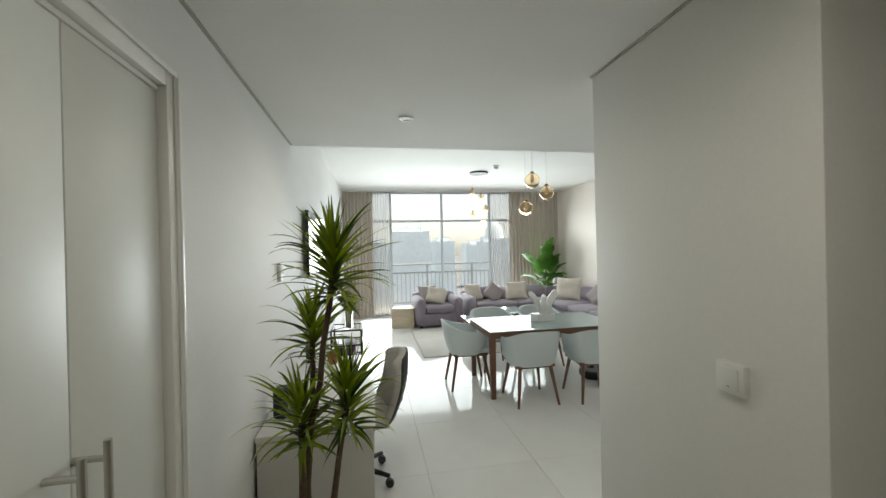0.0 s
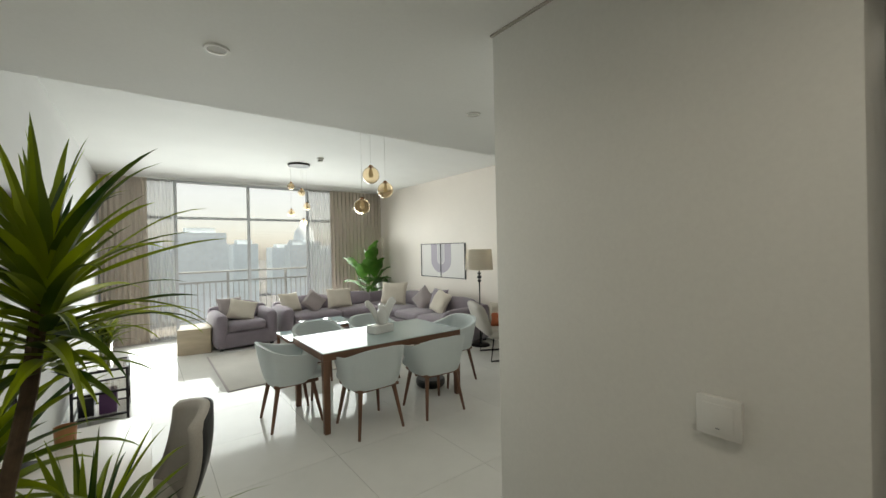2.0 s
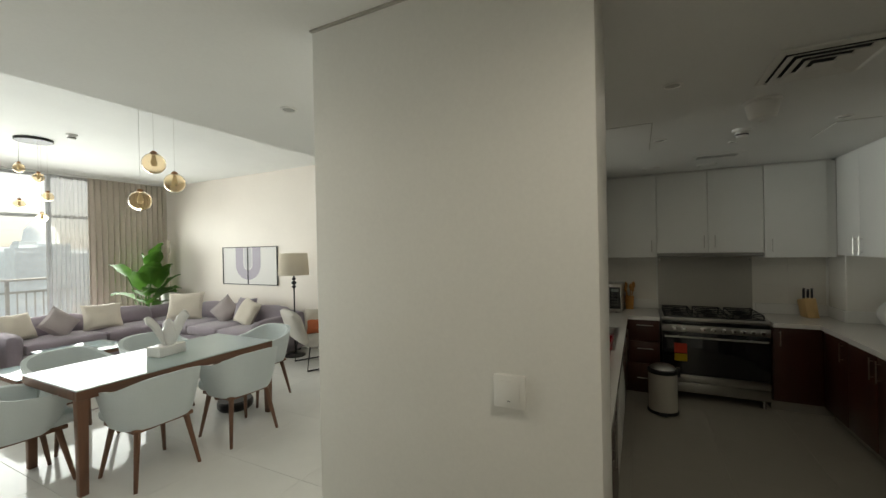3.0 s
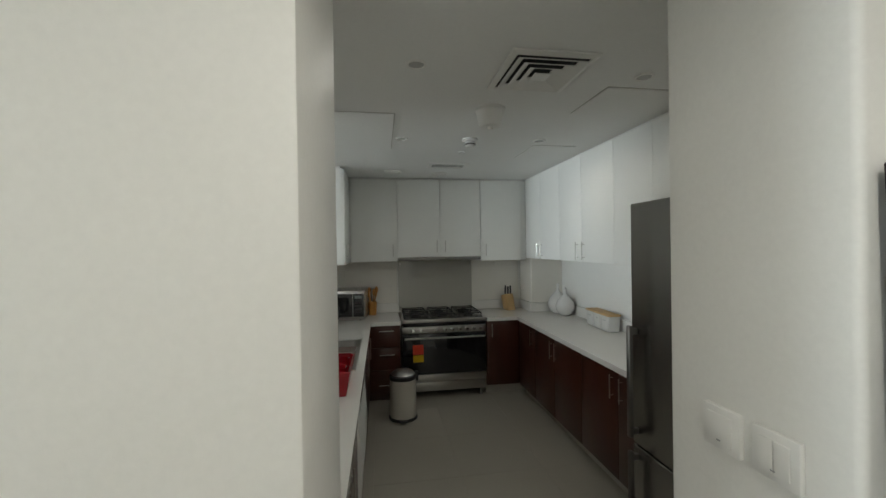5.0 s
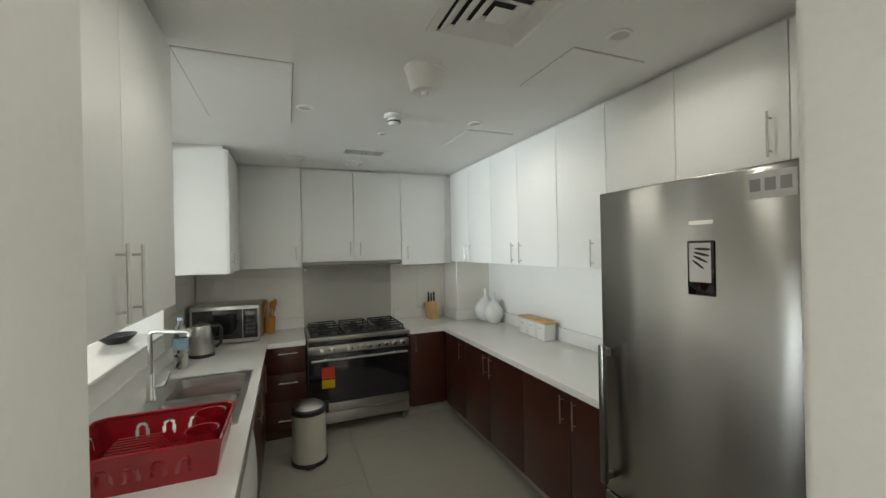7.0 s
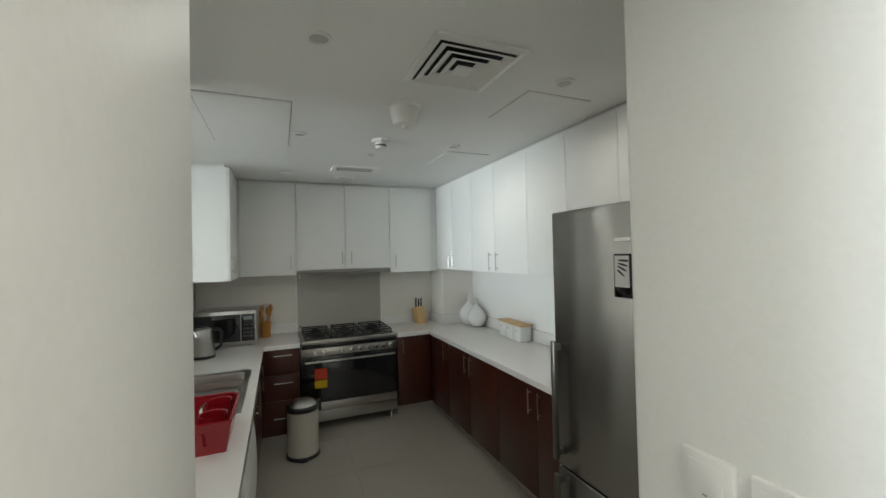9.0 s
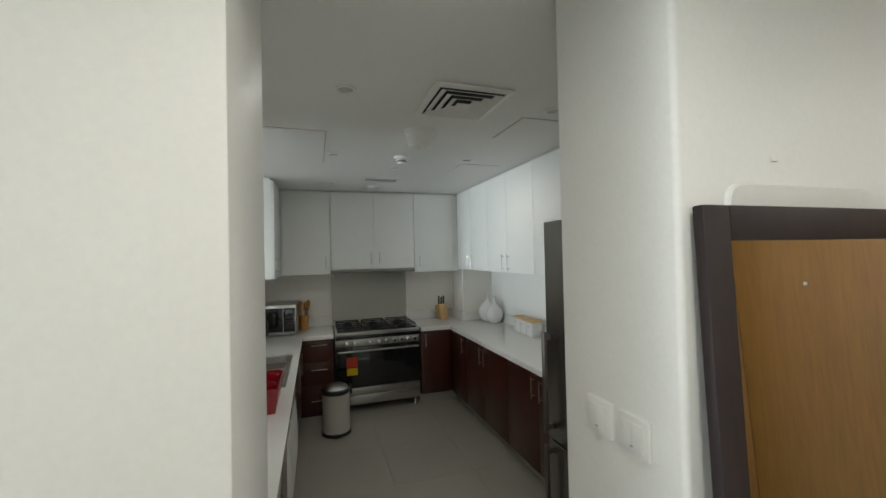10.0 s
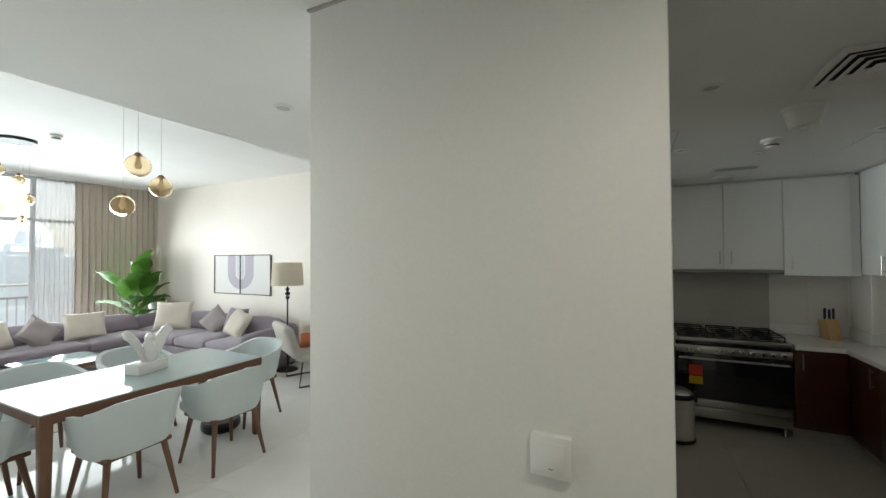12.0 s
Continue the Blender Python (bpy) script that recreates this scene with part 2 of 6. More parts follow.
PURPLE = material("purple_card", (0.10, 0.04, 0.12), 0.6, grain=0.05)
KEYG = material("keypad_grey", (0.05, 0.05, 0.05), 0.4)
HOODM = material("dark_hood_steel", (0.22, 0.21, 0.2), 0.35, 1.0, grain=0.05)
WARM = material("warm_wall_paint", (0.85, 0.78, 0.71), 0.5, grain=0.02, scale=90, bump=0.05, stain=0.03, stain_scale=1.3)
SATIN = material("satin_wall_paint", (0.80, 0.80, 0.79), 0.62, grain=0.03, scale=55, stretch=(1, 1, 3), bump=0.12, stain=0.03, stain_scale=1.6)
SATIN.node_tree.nodes["Principled BSDF"].inputs["Specular IOR Level"].default_value = 0.3
RAIL = material("grey_rail_metal", (0.48, 0.50, 0.51), 0.5, grain=0.03, stain=0.05)
TILE.node_tree.nodes["Principled BSDF"].inputs["Specular IOR Level"].default_value = 0.12
TABLEG.node_tree.nodes["Principled BSDF"].inputs["Specular IOR Level"].default_value = 0.08
GREYSTRIP = material("grey_strip_paint", (0.45, 0.43, 0.39), 0.6, grain=0.03, stain=0.04)
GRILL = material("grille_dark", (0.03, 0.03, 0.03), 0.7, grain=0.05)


# ---- mesh helpers ----
def bm_box(x0, x1, y0, y1, z0, z1, bevel=0.0, seg=2, bm=None):
    one = bmesh.new()
    bmesh.ops.create_cube(one, size=1)
    for v in one.verts:
        v.co = Vector(((x0 + x1) / 2 + v.co.x * (x1 - x0), (y0 + y1) / 2 + v.co.y * (y1 - y0), (z0 + z1) / 2 + v.co.z * (z1 - z0)))
    if bevel:
        bmesh.ops.bevel(one, geom=one.edges[:], offset=bevel, segments=seg, profile=0.5, affect="EDGES")
    return merge(bm, one) if bm else one


def merge(bm, one):
    tmp = bpy.data.meshes.new("tmp")
    one.to_mesh(tmp)
    one.free()
    bm.from_mesh(tmp)
    bpy.data.meshes.remove(tmp)
    return bm


def bm_lathe(profile, seg=28, centre=(0, 0, 0), bm=None, squash=1.0):
    """Turns a list of (radius, height) about the upright axis."""
    b = bm or bmesh.new()
    rings = []
    for r, z in profile:
        if r < 1e-5:
            rings.append([b.verts.new((centre[0], centre[1], centre[2] + z))])
        else:
            rings.append([b.verts.new((centre[0] + r * math.cos(2 * math.pi * k / seg), centre[1] + squash * r * math.sin(2 * math.pi * k / seg), centre[2] + z)) for k in range(seg)])
    for lo, hi in zip(rings, rings[1:]):
        for k in range(seg):
            q = [lo[k % len(lo)], lo[(k + 1) % len(lo)], hi[(k + 1) % len(hi)], hi[k % len(hi)]]
            u = []
            for v in q:
                if v not in u:
                    u.append(v)
            if len(u) > 2:
                b.faces.new(u)
    return b


def bm_tube(points, radius, seg=10, bm=None, caps=True):
    """A round bar along a line; radius may be a list."""
    b = bm or bmesh.new()
    pts = [Vector(p) for p in points]
    rad = radius if isinstance(radius, (list, tuple)) else [radius] * len(pts)
    rings = []
    side = None
    for i, p in enumerate(pts):
        d = (pts[min(i + 1, len(pts) - 1)] - pts[max(i - 1, 0)]).normalized()
        if side is None:
            side = d.orthogonal().normalized()
        side = (side - d * side.dot(d)).normalized()
        up = d.cross(side)
        rings.append([b.verts.new(p + rad[i] * (side * math.cos(2 * math.pi * k / seg) + up * math.sin(2 * math.pi * k / seg))) for k in range(seg)])
    for lo, hi in zip(rings, rings[1:]):
        for k in range(seg):
            b.faces.new((lo[k], lo[(k + 1) % seg], hi[(k + 1) % seg], hi[k]))
    if caps:
        b.faces.new(rings[0][::-1]), b.faces.new(rings[-1])
    return b


def bm_pillow(w, h, t, seed=0, n=14, pinch=0.9):
    """A cushion of width w (x), height h (z) and thickness t (y), with pinched corners and soft dents."""
    b = bmesh.new()
    for s in (1, -1):
        grid = []
        for i in range(n + 1):
            row = []
            for j in range(n + 1):
                u, v = 2 * i / n - 1, 2 * j / n - 1
                pull = 1 - 0.09 * pinch * (u * u * (1 - v * v) + v * v * (1 - u * u)) - 0.0
                d = ((1 - u ** 4) * (1 - v ** 4)) ** 0.5
                wob = 1 + 0.25 * noise.noise(Vector((u * 1.6, v * 1.6, seed * 7.3 + s)))
                x = u * w / 2 * (pull if abs(u) > 0.99 or True else 1)
                z = v * h / 2 * pull
                row.append(b.verts.new((x, s * t / 2 * d * wob, z)))
            grid.append(row)
        for i in range(n):
            for j in range(n):
                q = (grid[i][j], grid[i + 1][j], grid[i + 1][j + 1], grid[i][j + 1])
                b.faces.new(q if s < 0 else q[::-1])
    bmesh.ops.remove_doubles(b, verts=b.verts[:], dist=0.0008)
    return b


def bm_soft(x0, x1, y0, y1, z0, z1, r=0.05, puff=0.015, seed=0):
    """An upholstered block: rounded edges and gently swollen faces."""
    b = bmesh.new()
    bmesh.ops.create_cube(b, size=1)
    bmesh.ops.subdivide_edges(b, edges=b.edges[:], cuts=7, use_grid_fill=True)
    c, s = Vector(((x0 + x1) / 2, (y0 + y1) / 2, (z0 + z1) / 2)), Vector((x1 - x0, y1 - y0, z1 - z0)) / 2
    r = min(r, min(s) * 0.95)
    for v in b.verts:
        u = v.co * 2
        p = Vector((u.x * s.x, u.y * s.y, u.z * s.z))
        core = Vector([max(-(s[k] - r), min(s[k] - r, p[k])) for k in range(3)])
        off = p - core
        q = core + (off.normalized() * r if off.length > 1e-6 else off)
        swell = [(1 - u[(k + 1) % 3] ** 2) * (1 - u[(k + 2) % 3] ** 2) for k in range(3)]
        wob = noise.noise(p * 5 + Vector((seed, 0, 0))) * 0.008
        for k in range(3):
            if abs(u[k]) > 0.99:
                q[k] += math.copysign(puff * swell[k] + wob, u[k])
        v.co = c + q
    return b


def mesh_of(name, bm, mat, smooth=True):
    bmesh.ops.recalc_face_normals(bm, faces=bm.faces[:])
    me = bpy.data.meshes.new(name)
    bm.to_mesh(me)
    bm.free()
    me.materials.append(mat)
    if smooth:
        me.polygons.foreach_set("use_smooth", [True] * len(me.polygons))
        me.set_sharp_from_angle(angle=radians(35))
    return me


def part(name, bm, mat, parent=None, label="", smooth=True):
    ob = new(name, mesh_of(name, bm, mat, smooth))
    ob.parent = parent
    if label:
        tagged(ob, label)
    return ob


def thing(name, label, category, x=0, y=0, z=0, turn=0, group=""):
    ob = new(name)
    ob.matrix_basis = pose(x, y, z, 0, 0, turn)
    return tagged(ob, label, category, group)


def structure(name, bm, mat, label="", smooth=False):
    ob = part(name, bm, mat, None, label, smooth)
    return tagged(ob, kind="structure", category=name.split("_")[0])


def pieces(name, me, parent, spots):
    """Alike pieces on one mesh, each an object of its own."""
    for p in spots:
        ob = new(name, me)
        ob.parent = parent
        ob.location = p


def bar_handle(parent, x, y, z, length, axis="z", out=(0, -1, 0), r=0.0042, stand=0.024):
    """A straight bar pull on two posts, at a door's face."""
    o = Vector(out)
    d = Vector((0, 0, 1)) if axis == "z" else (Vector((1, 0, 0)) if axis == "x" else Vector((0, 1, 0)))
    c = Vector((x, y, z))
    b = bm_tube([c + o * stand - d * length / 2, c + o * stand + d * length / 2], r, 10)
    for s in (-1, 1):
        bm_tube([c + d * s * length * 0.36, c + o * stand + d * s * length * 0.36], r * 0.8, 8, b)
    return part("handle", b, NICKEL, parent, "satin nickel bar handle")


# ---- shell ----
HX, LX, RX = -0.545, -0.635, 4.74           # hall's west wall, living room's west and east walls
PX0, PX1, PY0, PY1 = 1.006, 1.393, 0.713, 1.632  # partition between hall and kitchen
PXN = 1.476                                  # kitchen face of the partition north of the opening
DY = -0.06                                   # south side of the kitchen's opening
LOW, HIGH, EDGE, WY = 2.352, 2.97, 2.96, 9.55   # ceilings, where they meet, window
KX, KN, KS = 5.22, 1.36, -1.45               # kitchen's east, north and south walls
SOUTH = -2.2

structure("floor", bm_box(-0.9, 5.5, SOUTH - 0.2, 9.85, -0.2, -0.006), GROUT, "pale grout bed under polished floor tiles")
floor = bpy.data.objects["floor"]
b = bm_box(LX - 0.2, LX, EDGE, WY + 0.2, 0, HIGH)
bm_box(LX - 0.2, HX, SOUTH, 0.426, 0, LOW, bm=b)
bm_box(LX - 0.2, HX, 1.252, EDGE, 0, LOW, bm=b)
bm_box(LX - 0.2, HX, 0.426, 1.252, 2.107, LOW, bm=b)
bm_box(LX - 0.2, LX - 0.15, 0.426, 1.252, 0, 2.107, bm=b)
bm_box(LX - 0.2, HX, EDGE - 0.002, EDGE + 0.0, LOW, HIGH, bm=b)
structure("wall_west", b, SATIN, "off-white satin painted hall and living room wall")
b = bm_box(RX, RX + 0.2, PY1, WY + 0.2, 0, HIGH)
structure("wall_east", b, WARM, "warm off-white painted living room wall")
b = bm_box(PX0, PXN, PY0, PY1, 0, LOW, 0.006, 2)
for v in b.verts:                            # its end is skewed to fit its edges in the camera's view
    if v.co.y < 1.0:
        v.co.y += 0.011 * (v.co.x - PX0) / (PXN - PX0)
structure("wall_partition", b, PAINT, "off-white painted wall end beside the kitchen opening", True)
b = bm_box(PX0, PX1, SOUTH, DY, 0, LOW, 0.014, 4)
structure("wall_hall_east", b, PAINT, "off-white painted hall wall south of the kitchen opening", True)
# the kitchen's north wall, open above the sink
OX0, OX1, OZ0, OZ1 = 2.0, 4.235, 1.04, 2.30
b = bm_box(PXN - 0.002, OX0, KN, PY1, 0, LOW)
bm_box(OX1, KX + 0.2, KN, PY1, 0, LOW, bm=b)
bm_box(OX0, OX1, KN, PY1, 0, OZ0, bm=b)
bm_box(OX0, OX1, KN, PY1, OZ1, LOW, bm=b)
structure("wall_kitchen_north", b, PAINT, "off-white wall with a serving hatch above the sink")
structure("wall_kitchen_east", bm_box(KX, KX + 0.2, KS - 0.2, KN, 0, LOW), PAINT, "off-white wall behind the range cooker")
structure("wall_kitchen_south", bm_box(PX1 - 0.002, KX, KS - 0.2, KS, 0, LOW), PAINT, "off-white wall behind the long worktop")
structure("wall_south", bm_box(HX - 0.2, PX0 + 0.1, SOUTH - 0.2, SOUTH, 0, LOW), PAINT, "off-white wall at the end of the hall")
structure("wall_dining_header", bm_box(LX, RX, EDGE, EDGE + 0.01, LOW, HIGH), CEIL, "white step between the low and the high ceiling")
structure("ceiling_low", bm_box(LX - 0.2, KX + 0.2, SOUTH - 0.2, EDGE, LOW + 0.0, LOW + 0.15), CEIL, "white plaster ceiling over hall and kitchen")
structure("ceiling_high", bm_box(LX - 0.2, RX + 0.2, EDGE + 0.01, WY + 0.3, HIGH, HIGH + 0.2), CEIL, "white plaster ceiling of the living room")
# grey strips along the hall's walls; their colour holds the shadow gap's shade
b = bm_box(HX, HX + 0.012, 1.0, EDGE - 0.03, LOW - 0.008, LOW + 0.002)
structure("trim_west", b, GREYSTRIP, "grey strip in place of the shadow gap under the hall ceiling")
structure("trim_partition", bm_box(PX0 - 0.01, PX0, PY0, PY1, LOW - 0.007, LOW + 0.002), GREYSTRIP, "grey strip in place of the shadow gap under the hall ceiling")
# skirting
SK = 0.09
b = bm_box(LX, LX + 0.012, EDGE, WY, 0, SK, 0.003, 1)
structure("baseboard_west", b, TRIMP, "white painted baseboard")
structure("baseboard_east", bm_box(RX - 0.012, RX, PY1, WY, 0, SK, 0.003, 1), TRIMP, "white painted baseboard")
structure("baseboard_partition", bm_box(PX0 - 0.012, PX0, PY0, PY1 + 0.012, 0, SK, 0.003, 1), TRIMP, "white painted baseboard")
structure("baseboard_dining", bm_box(PX0, RX, PY1, PY1 + 0.012, 0, SK, 0.003, 1), TRIMP, "white painted baseboard")


# ---- window, balcony and city ----
def window_wall():
    win = thing("window_1", "tall white aluminium window wall onto a balcony", "window", 0, WY, 0)
    tagged(win, kind="structure")
    bars = [("mullion", x, x + 0.05) for x in (LX + 0.0, 0.455, 1.71, 2.93, 4.0, RX - 0.05)]
    for nm, a, c in bars:
        part(nm, bm_box(a, c, -0.03, 0.05, 0, HIGH, 0.004, 1), ALU, win)
    part("transom", bm_box(LX, RX, -0.025, 0.045, 2.24, 2.29, 0.004, 1), ALU, win)
    part("sill", bm_box(LX, RX, -0.04, 0.06, 0.0, 0.05, 0.004, 1), ALU, win)
    part("head", bm_box(LX, RX, -0.04, 0.06, HIGH - 0.04, HIGH, 0.004, 1), ALU, win)
    xs = [LX, 0.505, 1.76, 2.98, 4.05, RX]
    for a, c in zip(xs, [0.455, 1.71, 2.93, 4.0, RX - 0.05]):
        for z0, z1 in ((0.05, 2.24), (2.29, HIGH - 0.04)):
            p = part("pane", bm_box(a + 0.002, c - 0.002, 0.006, 0.012, z0, z1), PANE, win)
            p.visible_shadow = False


window_wall()
structure("balcony_floor", bm_box(-2.5, 7.0, WY + 0.25, 11.25, -0.25, -0.03), CONC, "pale concrete balcony slab")


def railing():
    r = thing("balcony_railing", "grey metal balcony railing with slim upright bars", "railing", 0, 11.0, -0.03)
    for z in (1.18, 0.95, 0.12):
        part("rail", bm_box(-2.4, 6.9, -0.02, 0.02, z - 0.02, z + 0.02, 0.004, 1), RAIL, r)
    me = mesh_of("bar", bm_box(-0.009, 0.009, -0.009, 0.009, 0.12, 0.95), RAIL, False)
    pieces("bar", me, r, [(-2.3 + 0.12 * k, 0, 0) for k in range(77)])
    me = mesh_of("post", bm_box(-0.025, 0.025, -0.025, 0.025, 0, 1.18), RAIL, False)
    pieces("post", me, r, [(-2.35 + 1.3 * k, 0, 0) for k in range(8)])


railing()
structure("ground", bm_box(-4000, 4000, 12, 4500, -91, -90), LAND, "flat grey land far below the balcony")


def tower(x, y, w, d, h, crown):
    t = thing("tower", "high-rise tower across the city, distance haze in its pale colour", "building", x, y, -90, group="city skyline")
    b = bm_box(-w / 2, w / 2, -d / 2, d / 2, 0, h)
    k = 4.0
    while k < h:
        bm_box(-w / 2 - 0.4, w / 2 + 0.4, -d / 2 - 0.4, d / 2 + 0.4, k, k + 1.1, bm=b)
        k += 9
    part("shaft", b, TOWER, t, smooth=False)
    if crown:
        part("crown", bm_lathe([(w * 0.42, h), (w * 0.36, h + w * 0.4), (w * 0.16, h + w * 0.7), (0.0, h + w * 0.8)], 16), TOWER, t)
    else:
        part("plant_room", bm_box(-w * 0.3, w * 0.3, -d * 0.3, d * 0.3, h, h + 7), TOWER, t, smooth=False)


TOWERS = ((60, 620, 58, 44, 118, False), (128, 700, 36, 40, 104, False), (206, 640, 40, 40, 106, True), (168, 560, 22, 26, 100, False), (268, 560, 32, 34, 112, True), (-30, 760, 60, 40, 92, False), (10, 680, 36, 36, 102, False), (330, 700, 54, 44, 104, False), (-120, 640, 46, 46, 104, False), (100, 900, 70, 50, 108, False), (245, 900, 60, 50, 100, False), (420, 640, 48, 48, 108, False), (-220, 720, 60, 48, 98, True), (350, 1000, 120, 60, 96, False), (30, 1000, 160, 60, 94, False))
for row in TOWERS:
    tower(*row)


# ---- kitchen ----
WT = 0.83


def unit(name, label, x0, x1, y0, y1, z0, z1, face, fronts, body, front, group, handle=0.15, plinth=0.0, kick=None):
    """A cabinet: body, and fronts as (from, to, low, high, handle's place along, handle's height, handle's axis)."""
    cx, cy = (x0 + x1) / 2, (y0 + y1) / 2
    t = thing(name, label, "cabinet", cx, cy, z0, group=group)
    part("body", bm_box(x0 - cx, x1 - cx, y0 - cy, y1 - cy, plinth, z1 - z0), body, t, smooth=False)
    if plinth:
        k = 0.05
        part("plinth", bm_box(x0 - cx, x1 - cx, y0 - cy + (k if face == "-y" else 0), y1 - cy - (k if face == "+y" else 0), 0, plinth) if face != "-x"
             else bm_box(x0 - cx + k, x1 - cx, y0 - cy, y1 - cy, 0, plinth), kick or front, t, smooth=False)
    for a, c, lo, hi, hp, hz, hax in fronts:
        g, th = 0.0018, 0.019
        if face == "-x":
            d = part("door", bm_box(x0 - cx - th, x0 - cx - 0.0005, a + g - cy, c - g - cy, lo + g - z0, hi - g - z0, 0.0025, 2), front, t)
            if hp is not None:
                bar_handle(d, x0 - cx - th, hp - cy, hz - z0, handle, "z" if hax == "z" else "y", (-1, 0, 0))
        else:
            s = 1 if face == "+y" else -1
            f = (y1 if s > 0 else y0) - cy
            lo_y, hi_y = sorted((f + s * 0.0005, f + s * th))
            d = part("door", bm_box(a + g - cx, c - g - cx, lo_y, hi_y, lo + g - z0, hi - g - z0, 0.0025, 2), front, t)
            if hp is not None:
                bar_handle(d, hp - cx, f + s * th, hz - z0, handle, hax, (0, s, 0))
    return t


BASE, WALLC = "dark base cabinets", "white wall cabinets"
LB = "dark mahogany base cabinet with slim steel bar handles"
LD = "dark mahogany drawer unit with three bar handles"
LW = "glossy white wall cabinet with slim bar handles"
ZB = WT - 0.042
# long run on the south wall
for a, c, hs in ((3.73, 4.60, ((3.73, 4.16, 3.777), (4.16, 4.60, 4.235))), (2.81, 3.73, ((3.27, 3.73, 3.685), (2.81, 3.27, 2.863))), (2.34, 2.81, ((2.34, 2.81, 2.763),))):
    unit("base_cabinet", LB, a, c, KS, -0.85, 0, ZB, "+y", [(p, q, 0.1, ZB, h, 0.68, "z") for p, q, h in hs], MAHOG, MAHOG, BASE, 0.155, 0.1, GREYSTRIP)
unit("base_cabinet", LB, 4.64, KX, KS, -0.475, 0, ZB, "-x", [(-0.825, -0.48, 0.1, ZB, -0.53, 0.69, "z")], MAHOG, MAHOG, BASE, 0.14, 0.1, GREYSTRIP)
unit("drawer_cabinet", LD, 4.64, KX, 0.445, KN, 0, ZB, "-x", [(0.45, 0.765, 0.56, ZB, 0.585, 0.735, "y"), (0.45, 0.765, 0.33, 0.56, 0.585, 0.49, "y"), (0.45, 0.765, 0.1, 0.33, 0.59, 0.18, "y")], MAHOG, MAHOG, BASE, 0.155, 0.1)
for a, c, hs in ((4.16, 4.60, ((4.16, 4.60, 4.22),)), (3.33, 4.15, ((3.74, 4.15, 3.80), (3.33, 3.74, 3.68))), (1.49, 2.60, ((2.0, 2.60, 2.05), (1.49, 2.0, 1.95)))):
    unit("base_cabinet", LB, a, c, 0.78, KN, 0, ZB, "-y", [(p, q, 0.1, ZB, h, 0.66, "z") for p, q, h in hs], MAHOG, MAHOG, BASE, 0.2, 0.1)


def dishwasher():
    d = thing("dishwasher", "silver-white dishwasher with a bowed front under the worktop", "dishwasher", 2.96, 1.06, 0)
    part("body", bm_box(-0.35, 0.36, -0.26, 0.30, 0.02, ZB), WHITEP, d)
    b = bmesh.new()
    n = 10
    prof = [(-0.285 - 0.035 * math.sin(math.pi * k / n) ** 0.7, 0.1 + (ZB - 0.11) * k / n) for k in range(n + 1)]
    lo = [[b.verts.new((x, y, z)) for y, z in prof] for x in (-0.35, 0.36)]
    back = [[b.verts.new((x, -0.262, z)) for y, z in prof] for x in (-0.35, 0.36)]
    for k in range(n):
        b.faces.new((lo[0][k], lo[1][k], lo[1][k + 1], lo[0][k + 1]))
        b.faces.new((back[0][k], back[1][k], back[1][k + 1], back[0][k + 1]))
        for e in (0, 1):
            b.faces.new((lo[e][k], back[e][k], back[e][k + 1], lo[e][k + 1]))
    for k in (0, n):
        b.faces.new((lo[0][k], lo[1][k], back[1][k], back[0][k]))
    door = part("door", b, WHITEP, d, "bowed silver-white door")
    part("control_strip", bm_box(-0.33, 0.34, -0.312, -0.285, ZB - 0.07, ZB - 0.015, 0.004), STEEL, door)
    for x in (-0.3, 0.31):
        part("foot", bm_lathe([(0.0, 0), (0.02, 0), (0.02, 0.022), (0, 0.022)], 12, (x, -0.2, 0)), BLACKP, d)


dishwasher()

# worktops
SX0, SX1, SY0, SY1 = 3.04, 3.86, 0.805, 1.20
wt = thing("worktop", "white polished quartz worktop with a sink cut-out", "worktop", 3.3, 1.05, WT)
for x0, x1, y0, y1 in ((PXN + 0.003, SX0, 0.74, KN), (SX1, KX, 0.74, KN), (SX0, SX1, 0.74, SY0), (SX0, SX1, SY1, KN), (4.60, KX, 0.442, 0.74)):
    part("slab", bm_box(x0 - 3.3, x1 - 3.3, y0 - 1.05, y1 - 1.05, -0.04, 0, 0.0008, 1), QUARTZ, wt, smooth=False)
wt = thing("worktop", "white polished quartz worktop along the cooker and wall", "worktop", 3.8, -1.1, WT)
for x0, x1, y0, y1 in ((2.33, KX, KS, -0.81), (4.60, KX, -0.81, -0.478)):
    part("slab", bm_box(x0 - 3.8, x1 - 3.8, y0 + 1.1, y1 + 1.1, -0.04, 0, 0.0008, 1), QUARTZ, wt, smooth=False)
UP = 0.105
for nm, box in (("south", (2.33, 4.83, KS, KS + 0.018)), ("pillar_west", (4.832, 4.85, KS + 0.018, -1.07)), ("pillar_north", (4.832, KX - 0.018, -1.07, -1.052)), ("east_south", (KX - 0.018, KX, -1.052, -0.478)), ("east_north", (KX - 0.018, KX, 0.442, KN - 0.018)), ("north", (PXN + 0.003, KX - 0.018, KN - 0.018, KN))):
    u = part("upstand", bm_box(*box, WT + 0.0005, WT + UP, 0.002, 1), QUARTZ)
    tagged(u, "white quartz upstand behind the worktop", "upstand", "worktop upstands")
structure("pillar", bm_box(4.85, KX, KS, -1.07, 0, LOW, 0.004, 1), WTILE, "white tiled pillar in the kitchen corner", True)
structure("sill_hatch", bm_box(OX0, OX1, KN - 0.02, PY1 + 0.02, OZ0, OZ0 + 0.02, 0.003, 1), QUARTZ, "white quartz ledge of the serving hatch")

